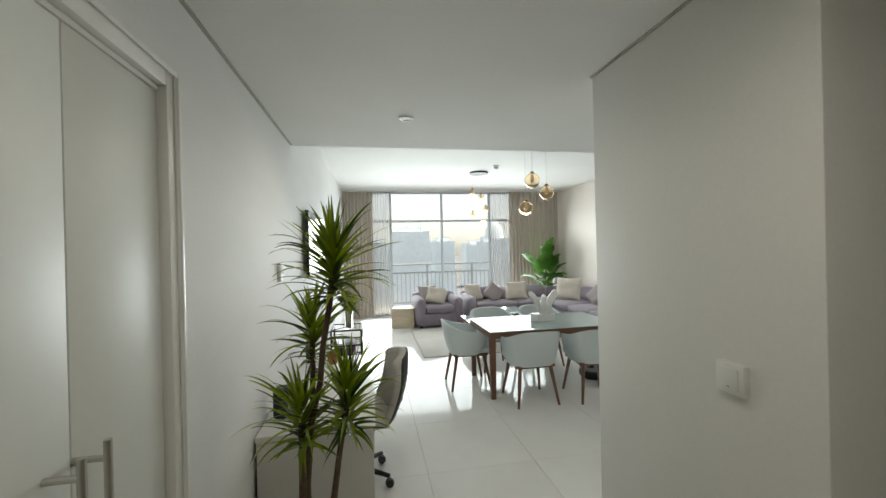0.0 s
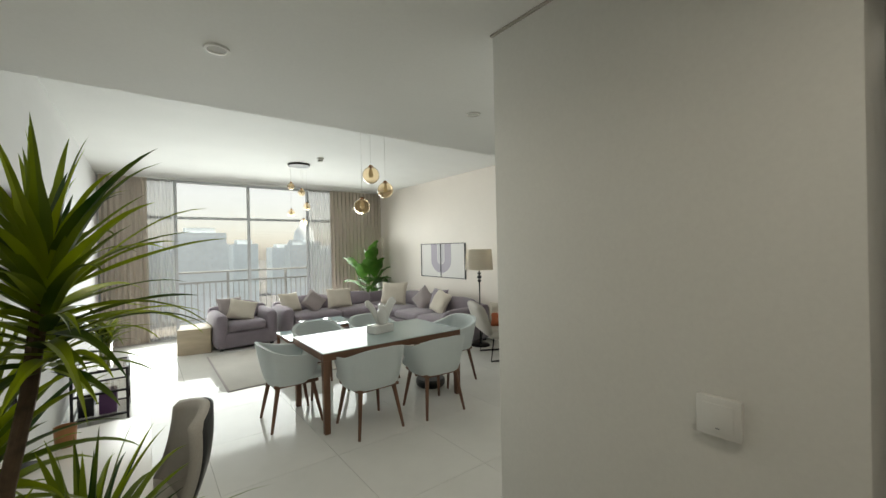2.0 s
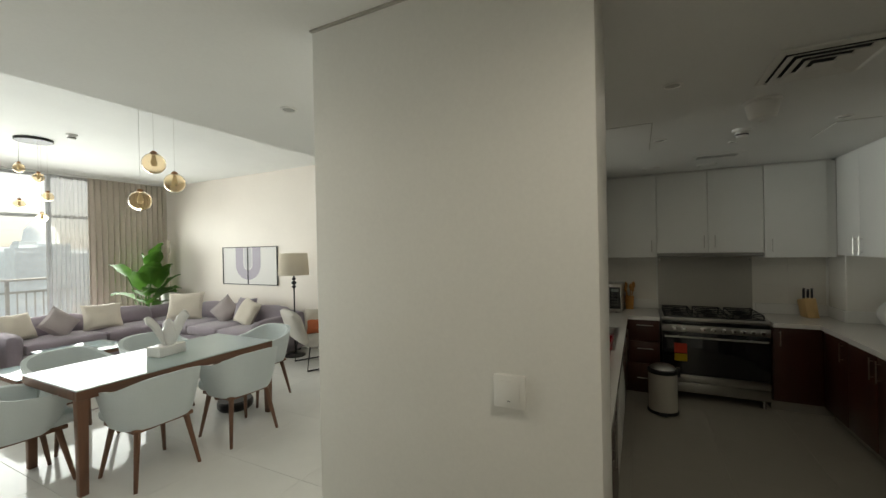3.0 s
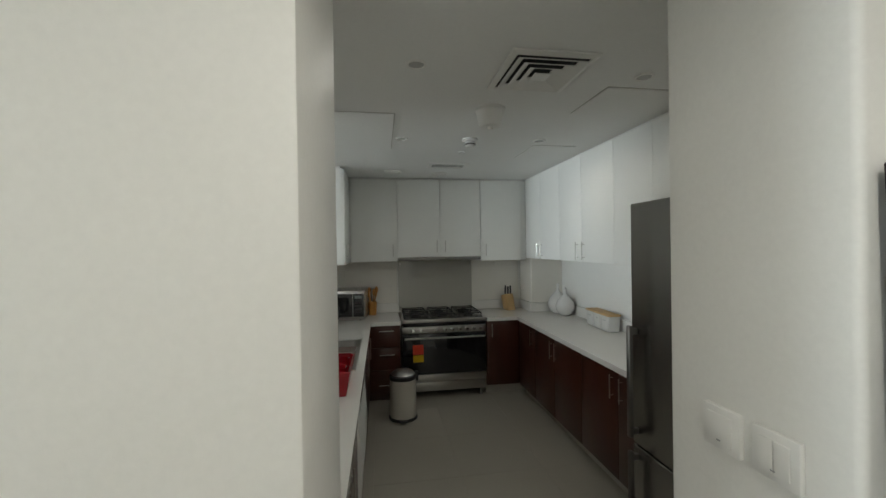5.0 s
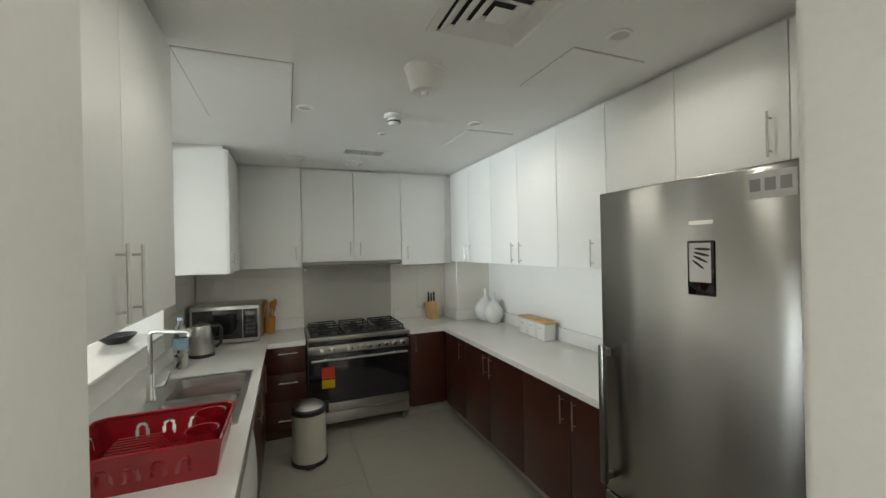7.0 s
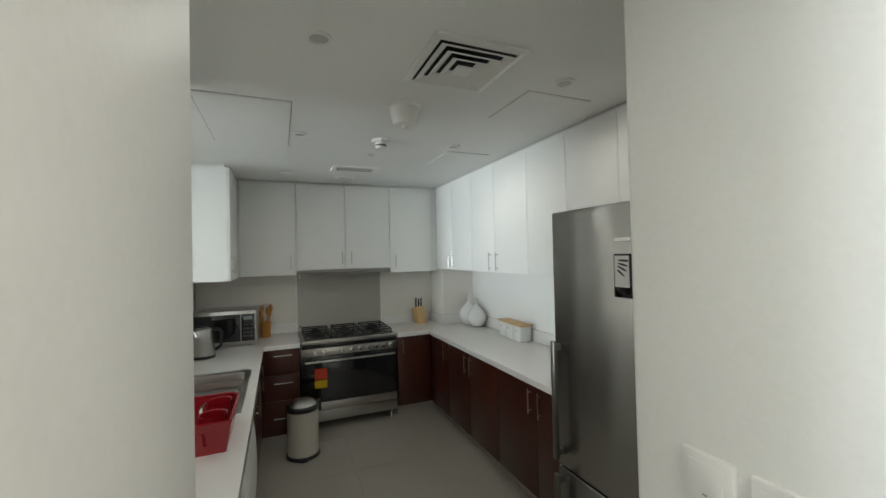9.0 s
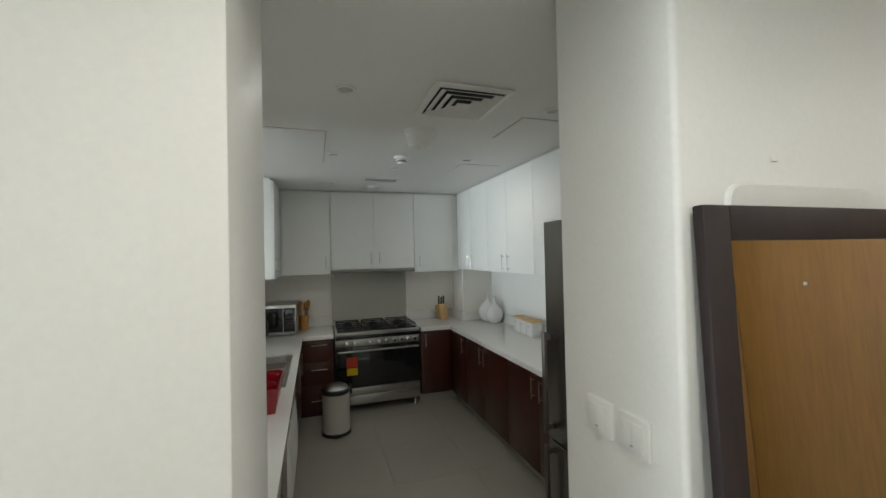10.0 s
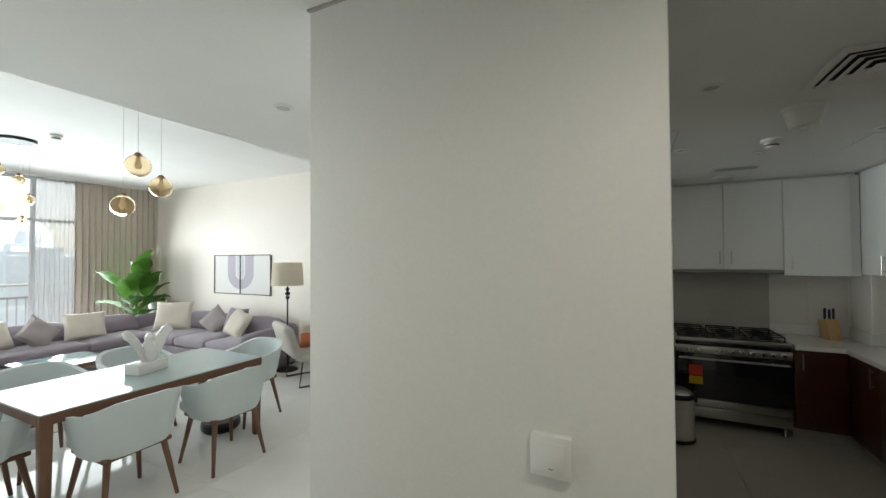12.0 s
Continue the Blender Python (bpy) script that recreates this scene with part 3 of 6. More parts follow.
# wall cabinets
Z0, Z1 = 1.44, 2.33
FX = 4.869
unit("wall_cabinet", LW, FX, KX, 0.45, KN, Z0, Z1, "-x", [(0.455, 0.935, Z0, Z1, 0.50, 1.56, "z")], LACQ, LACQ, WALLC, 0.13)
unit("wall_cabinet", LW, FX, KX, -0.48, 0.45, 1.485, Z1, "-x", [(-0.015, 0.448, 1.485, Z1, 0.018, 1.60, "z"), (-0.478, -0.018, 1.485, Z1, -0.075, 1.60, "z")], LACQ, LACQ, WALLC, 0.13)
unit("wall_cabinet", LW, FX, KX, -1.018, -0.48, 1.43, Z1, "-x", [(-0.95, -0.482, 1.43, Z1, -0.54, 1.55, "z")], LACQ, LACQ, WALLC, 0.13)
FY = -1.02
for a, c, doors in ((3.96, 4.86, ((4.40, 4.80, 4.45), (3.96, 4.40, 4.355))), (3.10, 3.96, ((3.555, 3.96, 3.615), (3.10, 3.555, 3.51))), (2.69, 3.10, ((2.69, 3.10, 2.79),))):
    unit("wall_cabinet", LW, a, c, KS, FY, 1.45, Z1, "+y", [(p, q, 1.45, Z1, h, 1.54, "z") for p, q, h in doors], LACQ, LACQ, WALLC, 0.15)
unit("fridge_cabinet", "glossy white cabinet bridging the fridge", 1.41, 2.69, KS, FY, 1.83, Z1, "+y", [(2.29, 2.69, 1.83, Z1, None, 0, "z"), (1.87, 2.29, 1.83, Z1, 1.925, 1.955, "z"), (1.41, 1.87, 1.83, Z1, None, 0, "z")], LACQ, LACQ, WALLC, 0.16)
unit("wall_cabinet", LW, 4.265, KX - 0.36, 0.975, KN, 1.435, Z1, "-y", [(4.265, 4.86, 1.435, Z1, 4.31, 1.56, "z")], LACQ, LACQ, WALLC, 0.13)
unit("wall_cabinet", "glossy white wall cabinet with paired long bar handles", 1.49, 2.75, 0.97, KN, 1.40, Z1, "-y", [(1.49, 1.83, 1.40, Z1, None, 0, "z"), (1.83, 2.275, 1.40, Z1, 2.222, 1.515, "z"), (2.275, 2.75, 1.40, Z1, 2.328, 1.515, "z")], LACQ, LACQ, WALLC, 0.19)
b = bm_box(FX + 0.02, KX, -1.0, KN, Z1, LOW)
bm_box(1.41, FX + 0.02, KS, FY - 0.01, Z1, LOW, bm=b)
bm_box(4.27, FX + 0.02, 0.99, KN, Z1, LOW, bm=b)
bm_box(1.49, 2.75, 0.99, KN, Z1, LOW, bm=b)
structure("trim_cabinet", b, TRIMP, "white filler strip between wall cabinets and ceiling")


def range_cooker():
    c = thing("range_cooker", "steel and black glass range cooker with six gas burners", "cooker", 4.62, -0.017, 0)
    w = 0.447
    part("carcass", bm_box(0.03, 0.59, -w, w, 0.12, 0.80, 0.004), STEEL, c)
    hob = part("hob", bm_box(-0.01, 0.59, -w, w, 0.80, 0.835, 0.006), STEEL, c, "brushed steel hob plate")
    part("hob_glass", bm_box(0.02, 0.56, -w + 0.025, w - 0.025, 0.8352, 0.842, 0.002), BLACKG, hob)
    for i, (x, y, r) in enumerate(((0.16, -0.29, 0.04), (0.42, -0.29, 0.05), (0.16, 0.0, 0.05), (0.42, 0.0, 0.04), (0.16, 0.29, 0.05), (0.42, 0.29, 0.04))):
        part("burner", bm_lathe([(r + 0.012, 0.842), (r + 0.012, 0.850), (r, 0.852), (r, 0.862), (r * 0.8, 0.866), (0, 0.866)], 20, (x, y, 0)), IRON, hob, "black cast burner")
    for y in (-0.29, 0.0, 0.29):
        g = bm_tube([(0.05, y - 0.12, 0.878), (0.53, y - 0.12, 0.878)], 0.006, 6)
        bm_tube([(0.05, y + 0.12, 0.878), (0.53, y + 0.12, 0.878)], 0.006, 6, g)
        for x in (0.05, 0.16, 0.29, 0.42, 0.53):
            bm_tube([(x, y - 0.12, 0.878), (x, y + 0.12, 0.878)], 0.006, 6, g)
        for x in (0.05, 0.53):
            for s in (-0.12, 0.12):
                bm_tube([(x, y + s, 0.842), (x, y + s, 0.878)], 0.006, 6, g)
        part("pan_support", g, IRON, hob, "black cast iron pan support")
    part("glass_lip", bm_box(-0.004, 0.03, -w + 0.004, w - 0.004, 0.762, 0.798, 0.002), BLACKG, c, "black glass strip under the hob")
    panel = part("control_panel", bm_box(-0.012, 0.03, -w, w, 0.69, 0.76, 0.004), STEEL, c, "brushed steel control panel")
    for k, y in enumerate((-0.385, -0.31, -0.235, -0.16, -0.08, 0.0, 0.09, 0.25, 0.33)):
        kb = bmesh.new()
        bm_lathe([(0.022, 0.0), (0.021, 0.008), (0.017, 0.01), (0.015, 0.03), (0.0, 0.031)], 18, bm=kb)
        bmesh.ops.rotate(kb, verts=kb.verts[:], matrix=Matrix.Rotation(radians(-90), 3, "Y"), cent=(0, 0, 0))
        bmesh.ops.translate(kb, verts=kb.verts[:], vec=(-0.012, y, 0.725))
        part("knob", kb, CHROME, panel, "round steel knob")
    door = part("oven_door", bm_box(-0.008, 0.03, -w + 0.004, w - 0.004, 0.262, 0.686, 0.004), BLACKG, c, "black glass oven door")
    bar_handle(door, -0.008, 0.0, 0.648, 0.84, "y", (-1, 0, 0), 0.009, 0.045)
    part("trim_bar", bm_box(-0.010, 0.03, -w + 0.004, w - 0.004, 0.185, 0.258, 0.003), STEEL, c)
    part("drawer", bm_box(-0.008, 0.03, -w + 0.004, w - 0.004, 0.085, 0.18, 0.004), STEEL, c, "brushed steel warming drawer")
    part("label", bm_box(-0.0105, -0.0085, 0.225, 0.335, 0.475, 0.575), STICKR, door, "red paper label")
    part("label", bm_box(-0.0105, -0.0085, 0.225, 0.335, 0.395, 0.468), STICKY, door, "yellow paper label")
    for x in (0.04, 0.52):
        for y in (-w + 0.05, w - 0.05):
            part("foot", bm_lathe([(0, 0), (0.024, 0), (0.024, 0.008), (0.017, 0.02), (0.019, 0.125), (0, 0.125)], 14, (x, y, 0)), CHROME, c, "chrome foot")


range_cooker()


def hood():
    h = thing("cooker_hood", "slim steel cooker hood under the wall cabinet", "hood", 4.86, -0.015, 1.445)
    part("body", bm_box(0.0, 0.35, -0.462, 0.462, 0.004, 0.039, 0.003), STEEL, h)
    part("front_lip", bm_box(-0.025, 0.0, -0.462, 0.462, 0.0, 0.034, 0.003), HOODM, h)
    for y in (-0.23, 0.23):
        part("filter", bm_box(0.03, 0.32, y - 0.2, y + 0.2, 0.0, 0.004), GRILL, h)


hood()
sp = thing("splashback", "grey glass splashback behind the range cooker", "splashback", KX - 0.008, -0.01, WT + 0.01)
part("panel", bm_box(-0.004, 0.0, -0.442, 0.442, 0, 0.6, 0.001, 1), material("grey_splash_glass", (0.46, 0.44, 0.39), 0.12, grain=0.02, stain=0.03, coat=0.3), sp)
for y in (-0.42, 0.42):
    for z in (0.04, 0.56):
        part("screw_cap", bm_box(-0.009, -0.0045, y - 0.008, y + 0.008, z - 0.008, z + 0.008, 0.002, 1), CHROME, sp)


def sink():
    s = thing("sink", "stainless steel double bowl sink set in the worktop", "sink", 0, 0, 0)
    b = bmesh.new()
    rim = WT + 0.004
    outer = (SX0 - 0.015, SX1 + 0.015, SY0 - 0.012, SY1 + 0.055)
    bowls = ((SX0 + 0.03, 3.43, SY0 + 0.02, SY1 - 0.03), (3.47, SX1 - 0.03, SY0 + 0.02, SY1 - 0.03))
    xs = [outer[0], bowls[0][0], bowls[0][1], bowls[1][0], bowls[1][1], outer[1]]
    ys = [outer[2], bowls[0][2], bowls[0][3], outer[3]]
    g = [[b.verts.new((x, y, rim)) for y in ys] for x in xs]
    for i in range(5):
        for j in range(3):
            if not (i in (1, 3) and j == 1):
                b.faces.new((g[i][j], g[i + 1][j], g[i + 1][j + 1], g[i][j + 1]))
    ext = bmesh.ops.extrude_face_region(b, geom=b.faces[:])
    bmesh.ops.translate(b, verts=[v for v in ext["geom"] if isinstance(v, bmesh.types.BMVert)], vec=(0, 0, -0.0035))
    deck = part("deck", b, STEEL, s, smooth=False)
    for x0, x1, y0, y1 in bowls:
        o = bmesh.new()
        rings = []
        for inset, z, rr in ((0, 0, 0.05), (0.004, -0.02, 0.05), (0.012, -0.15, 0.055), (0.03, -0.168, 0.06), (0.07, -0.172, 0.05)):
            ring = []
            for cx, cy, a0 in ((x1 - inset - rr, y1 - inset - rr, 0), (x0 + inset + rr, y1 - inset - rr, 90), (x0 + inset + rr, y0 + inset + rr, 180), (x1 - inset - rr, y0 + inset + rr, 270)):
                for k in range(6):
                    a = radians(a0 + 90 * k / 5)
                    ring.append(o.verts.new((cx + rr * math.cos(a), cy + rr * math.sin(a), rim - 0.001 + z)))
            rings.append(ring)
        for lo, hi in zip(rings, rings[1:]):
            for k in range(len(lo)):
                o.faces.new((lo[k], lo[(k + 1) % len(lo)], hi[(k + 1) % len(lo)], hi[k]))
        o.faces.new(rings[-1])
        bowl = part("bowl", o, STEEL, s)
        part("drain", bm_lathe([(0.045, rim - 0.1725), (0.04, rim - 0.168), (0.02, rim - 0.17), (0, rim - 0.17)], 20, ((x0 + x1) / 2, (y0 + y1) / 2, 0)), CHROME, bowl, "chrome drain")


sink()


def tap():
    t = thing("kitchen_tap", "chrome mixer tap with a square swan neck behind the sink", "tap", 3.50, 1.235, WT + 0.004)
    part("base", bm_lathe([(0, 0), (0.026, 0), (0.026, 0.012), (0.021, 0.02), (0.021, 0.13), (0.018, 0.14), (0, 0.14)], 20), CHROME, t)
    part("spout", bm_tube([(0, 0, 0.12), (0, 0, 0.335), (-0.004, -0.006, 0.35), (-0.014, -0.02, 0.356), (-0.06, -0.17, 0.35), (-0.066, -0.185, 0.345), (-0.067, -0.187, 0.325)], 0.0105, 12), CHROME, t)
    part("lever", bm_tube([(0.0, -0.01, 0.07), (0.0, -0.055, 0.075), (0.03, -0.075, 0.13)], [0.015, 0.012, 0.006], 10), CHROME, t)


tap()


def dish_rack():
    r = thing("dish_rack", "red plastic dish rack on the worktop beside the sink", "dish rack", 2.775, 1.02, WT)
    x0, x1, y0, y1, h, th = -0.19, 0.185, -0.225, 0.24, 0.125, 0.004
    part("tray", bm_box(x0 + 0.02, x1 - 0.02, y0 + 0.02, y1 - 0.02, 0, 0.010, 0.004), RED, r)

    def wall(nm, p, q, p2, q2, centres):
        """One leaning side with narrow arched slots through it."""
        b = bmesh.new()
        lo, hi = (Vector((*p, 0.0)), Vector((*q, 0.0))), (Vector((*p2, h)), Vector((*q2, h)))
        length = (lo[1] - lo[0]).length
        out = (lo[1] - lo[0]).cross(Vector((0, 0, 1))).normalized() * th
        at = lambda u, v: lo[0].lerp(lo[1], u).lerp(hi[0].lerp(hi[1], u), v)
        nu, nv = round(length / 0.004), round(h / 0.004)

        def slot(u, v):
            for c in centres:
                du, z = (u - c) * length, v * h
                if 0.035 < z < 0.075 and 0.013 < abs(du) + (z - 0.035) * 0.12 < 0.024:
                    return True
                if z >= 0.075 and 0.0085 < math.hypot(du, z - 0.075) < 0.0195:
                    return True
            return False

        rows = [[not slot((i + 0.5) / nu, (j + 0.5) / nv) for j in range(nv)] for i in range(nu)]
        verts = {}

        def corner(i, j, k):
            if (i, j, k) not in verts:
                verts[i, j, k] = b.verts.new(at(i / nu, j / nv) + out * k)
            return verts[i, j, k]

        for i in range(nu):
            for j in range(nv):
                if rows[i][j]:
                    for k in (0, 1):
                        b.faces.new((corner(i, j, k), corner(i + 1, j, k), corner(i + 1, j + 1, k), corner(i, j + 1, k)))
                    for di, dj, e0, e1 in ((-1, 0, (0, 0), (0, 1)), (1, 0, (1, 0), (1, 1)), (0, -1, (0, 0), (1, 0)), (0, 1, (0, 1), (1, 1))):
                        m, n = i + di, j + dj
                        if not (0 <= m < nu and 0 <= n < nv and rows[m][n]):
                            b.faces.new((corner(i + e0[0], j + e0[1], 0), corner(i + e1[0], j + e1[1], 0), corner(i + e1[0], j + e1[1], 1), corner(i + e0[0], j + e0[1], 1)))
        return part(nm, b, RED, r, smooth=False)

    s = 0.022
    three = (0.2, 0.5, 0.8)
    wall("side", (x0 + s, y0 + s), (x1 - s, y0 + s), (x0, y0), (x1, y0), three)
    wall("side", (x1 - s, y1 - s), (x0 + s, y1 - s), (x1, y1), (x0, y1), three)
    wall("end", (x1 - s, y0 + s), (x1 - s, y1 - s), (x1, y0), (x1, y1), (0.3, 0.5, 0.7))
    wall("end", (x0 + s, y1 - s), (x0 + s, y0 + s), (x0, y1), (x0, y0), (0.14, 0.3, 0.46, 0.62, 0.78))
    rim = bm_tube([(x0, y0, h), (x1 - 0.03, y0, h), (x1, y0 + 0.03, h), (x1, y1 - 0.03, h), (x1 - 0.03, y1, h), (x0, y1, h), (x0, y0, h)], 0.0065, 8)
    part("rim", rim, RED, r)
    for x in (0.115, -0.055):
        part("cutlery_cup", bm_lathe([(0.0, 0.014), (0.043, 0.014), (0.050, 0.119), (0.056, 0.121), (0.048, 0.0105), (0, 0.0105)], 26, (x, y0 + 0.078, 0)), RED, r, "red cutlery cup")
    me = mesh_of("plate_bar", bm_tube([(0, -0.10, 0.02), (0, -0.07, 0.062), (0, 0.07, 0.062), (0, 0.10, 0.02)], 0.004, 6), RED)
    pieces("plate_bar", me, r, [(x0 + 0.045 + 0.024 * k, 0.085, 0) for k in range(12)])


dish_rack()


def kettle():
    k = thing("kettle", "brushed steel electric kettle with a black handle", "kettle", 4.42, 1.17, WT)
    part("base", bm_lathe([(0, 0), (0.085, 0), (0.085, 0.018), (0.078, 0.022), (0, 0.022)], 26), BLACKP, k)
    part("jug", bm_lathe([(0.078, 0.022), (0.08, 0.03), (0.066, 0.2), (0.06, 0.225), (0.05, 0.232), (0, 0.238)], 28), STEEL, k)
    part("lid_knob", bm_lathe([(0, 0.236), (0.014, 0.236), (0.018, 0.25), (0, 0.253)], 14), BLACKP, k)
    part("handle", bm_tube([(0.02, -0.055, 0.215), (0.035, -0.105, 0.215), (0.04, -0.122, 0.19), (0.036, -0.118, 0.08), (0.025, -0.08, 0.05)], 0.012, 10), BLACKP, k, "black handle")
    part("spout", bm_tube([(-0.02, 0.05, 0.19), (-0.03, 0.085, 0.215)], [0.024, 0.012], 10), STEEL, k)


kettle()


def microwave():
    m = thing("microwave", "steel microwave oven with a black glass door", "microwave", 4.75, 1.06, WT, -4)
    part("case", bm_box(0.012, 0.40, -0.255, 0.255, 0.012, 0.315, 0.005), STEEL, m)
    part("front_frame", bm_box(-0.006, 0.012, -0.255, 0.255, 0.012, 0.315, 0.004), STEEL, m)
    d = part("door", bm_box(-0.014, -0.006, -0.13, 0.235, 0.045, 0.285, 0.003), BLACKG, m, "black glass door")
    part("window", bm_box(-0.0165, -0.0142, -0.09, 0.2, 0.08, 0.25, 0.001, 1), BLACKG, d)
    p = part("control_panel", bm_box(-0.014, -0.006, -0.245, -0.135, 0.045, 0.285, 0.003), BLACKG, m, "black control panel")
    part("display", bm_box(-0.016, -0.0142, -0.225, -0.155, 0.235, 0.265), material("display_grey", (0.22, 0.25, 0.24), 0.3), p)
    for r in range(4):
        for c in range(3):
            part("button", bm_box(-0.016, -0.0142, -0.226 + c * 0.027, -0.206 + c * 0.027, 0.08 + r * 0.033, 0.1 + r * 0.033), KEYG, p)
    for x in (0.05, 0.35):
        for y in (-0.2, 0.2):
            part("foot", bm_lathe([(0, 0), (0.014, 0), (0.014, 0.014), (0, 0.014)], 10, (x, y, 0)), BLACKP, m)


microwave()


def bottle():
    o = thing("water_bottle", "clear plastic water bottle with a blue label", "bottle", 4.13, 1.24, WT)
    part("bottle_body", bm_lathe([(0, 0.003), (0.036, 0.0), (0.042, 0.01), (0.04, 0.05), (0.043, 0.06), (0.043, 0.1), (0.04, 0.105), (0.043, 0.11), (0.043, 0.21), (0.04, 0.24), (0.02, 0.29), (0.014, 0.3), (0.014, 0.318), (0, 0.318)], 24), GLASS, o)
    part("label", bm_lathe([(0.0438, 0.13), (0.0438, 0.2)], 24), WATERL, o, "pale blue paper label")
    part("cap", bm_lathe([(0, 0.335), (0.0155, 0.335), (0.016, 0.315), (0.0145, 0.313)], 16), WATERL, o, "blue cap")


bottle()


def utensils():
    u = thing("utensil_jar", "wooden jar holding orange-brown cooking spoons", "utensils", 5.08, 0.735, WT)
    part("jar", bm_lathe([(0, 0), (0.042, 0), (0.05, 0.15), (0.045, 0.15), (0.038, 0.008), (0, 0.008)], 22), SPOON, u)
    for k, (dx, dy, h, w) in enumerate(((0.02, 0.02, 0.30, 0.042), (-0.015, 0.022, 0.27, 0.038), (0.0, -0.025, 0.31, 0.044), (0.02, -0.02, 0.26, 0.036), (-0.025, -0.01, 0.29, 0.040))):
        s = bm_tube([(dx * 0.4, dy * 0.4, 0.015), (dx * 1.6, dy * 1.6, h - 0.06)], 0.006, 8)
        bm_lathe([(0, -0.04), (w * 0.7, -0.025), (w, 0.0), (w * 0.8, 0.03), (0, 0.045)], 14, (dx * 1.8, dy * 1.8, h - 0.03), s, 0.5)
        part("spoon", s, SPOON, u, "orange-brown wooden spoon")


utensils()


def knife_block():
    k = thing("knife_block", "bamboo knife block with black-handled knives", "knife block", 5.06, -0.875, WT, 12)
    b = bm_box(-0.06, 0.06, -0.05, 0.05, 0, 0.19, 0.006)
    for v in b.verts:
        v.co.x += v.co.z * 0.28
        if v.co.z > 0.1:
            v.co.z -= (v.co.x) * 0.25
    part("block", b, BAMBOO, k)
    for i in range(5):
        y, x = -0.035 + 0.0175 * i, 0.03 + (0.025 if i % 2 else 0)
        part("knife", bm_box(x - 0.011, x + 0.011, y - 0.006, y + 0.006, 0.15, 0.285 - 0.012 * (i % 3), 0.004), BLACKP, k, "black knife handle")


knife_block()


def gourd(x, y, s):
    g = thing("gourd_vase", "white ceramic gourd-shaped vase with a thin neck", "vase", x, y, WT, group="gourd vases")
    prof = [(0, 0), (0.04, 0.0), (0.07, 0.02), (0.098, 0.07), (0.1, 0.11), (0.085, 0.155), (0.045, 0.2), (0.018, 0.228), (0.012, 0.26), (0.013, 0.30), (0.009, 0.3), (0.008, 0.25), (0, 0.24)]
    part("vessel", bm_lathe([(r * s, z * s) for r, z in prof], 30), CERAM, g)


gourd(4.70, -1.325, 1.1)
gourd(4.545, -1.335, 1.0)


def canisters():
    t = thing("canister_set", "row of three white canisters under one bamboo lid", "canisters", 3.86, -1.36, WT, -4)
    for k in range(3):
        b = bm_box(-0.068 + (k - 1) * 0.142, 0.068 + (k - 1) * 0.142, -0.055, 0.055, 0, 0.135, 0.012, 3)
        for v in b.verts:
            v.co.x = (k - 1) * 0.142 + (v.co.x - (k - 1) * 0.142) * (0.86 + v.co.z * 1.05)
        can = part("canister", b, CERAM, t, "white ceramic canister")
        part("print", bm_box((k - 1) * 0.142 - 0.022, (k - 1) * 0.142 + 0.022, 0.0555, 0.0572, 0.095, 0.1), GREYL, can)
    part("lid", bm_box(-0.215, 0.215, -0.06, 0.06, 0.136, 0.152, 0.004), BAMBOO, t, "bamboo lid")


canisters()


def pedal_bin():
    p = thing("pedal_bin", "cream enamel pedal bin with a domed steel lid", "bin", 4.23, 0.445, 0)
    part("base_ring", bm_lathe([(0, 0), (0.132, 0), (0.134, 0.012), (0.128, 0.026), (0.0, 0.026)], 32), BLACKP, p)
    part("drum", bm_lathe([(0.122, 0.026), (0.122, 0.375), (0.118, 0.378), (0, 0.378)], 36), CREAMM, p)
    lid = part("lid", bm_lathe([(0.124, 0.37), (0.126, 0.385), (0.126, 0.402), (0.118, 0.41), (0.112, 0.413)], 36), BLACKP, p, "black lid collar")
    part("dome", bm_lathe([(0.112, 0.412), (0.1, 0.428), (0.07, 0.445), (0.035, 0.453), (0, 0.456)], 36), STEEL, lid, "domed steel lid top")
    part("hinge", bm_box(0.01, 0.05, -0.148, -0.11, 0.33, 0.42, 0.008), BLACKP, p)
    part("pedal", bm_box(-0.17, -0.11, -0.03, 0.035, 0.012, 0.026, 0.005), BLACKP, p)


pedal_bin()


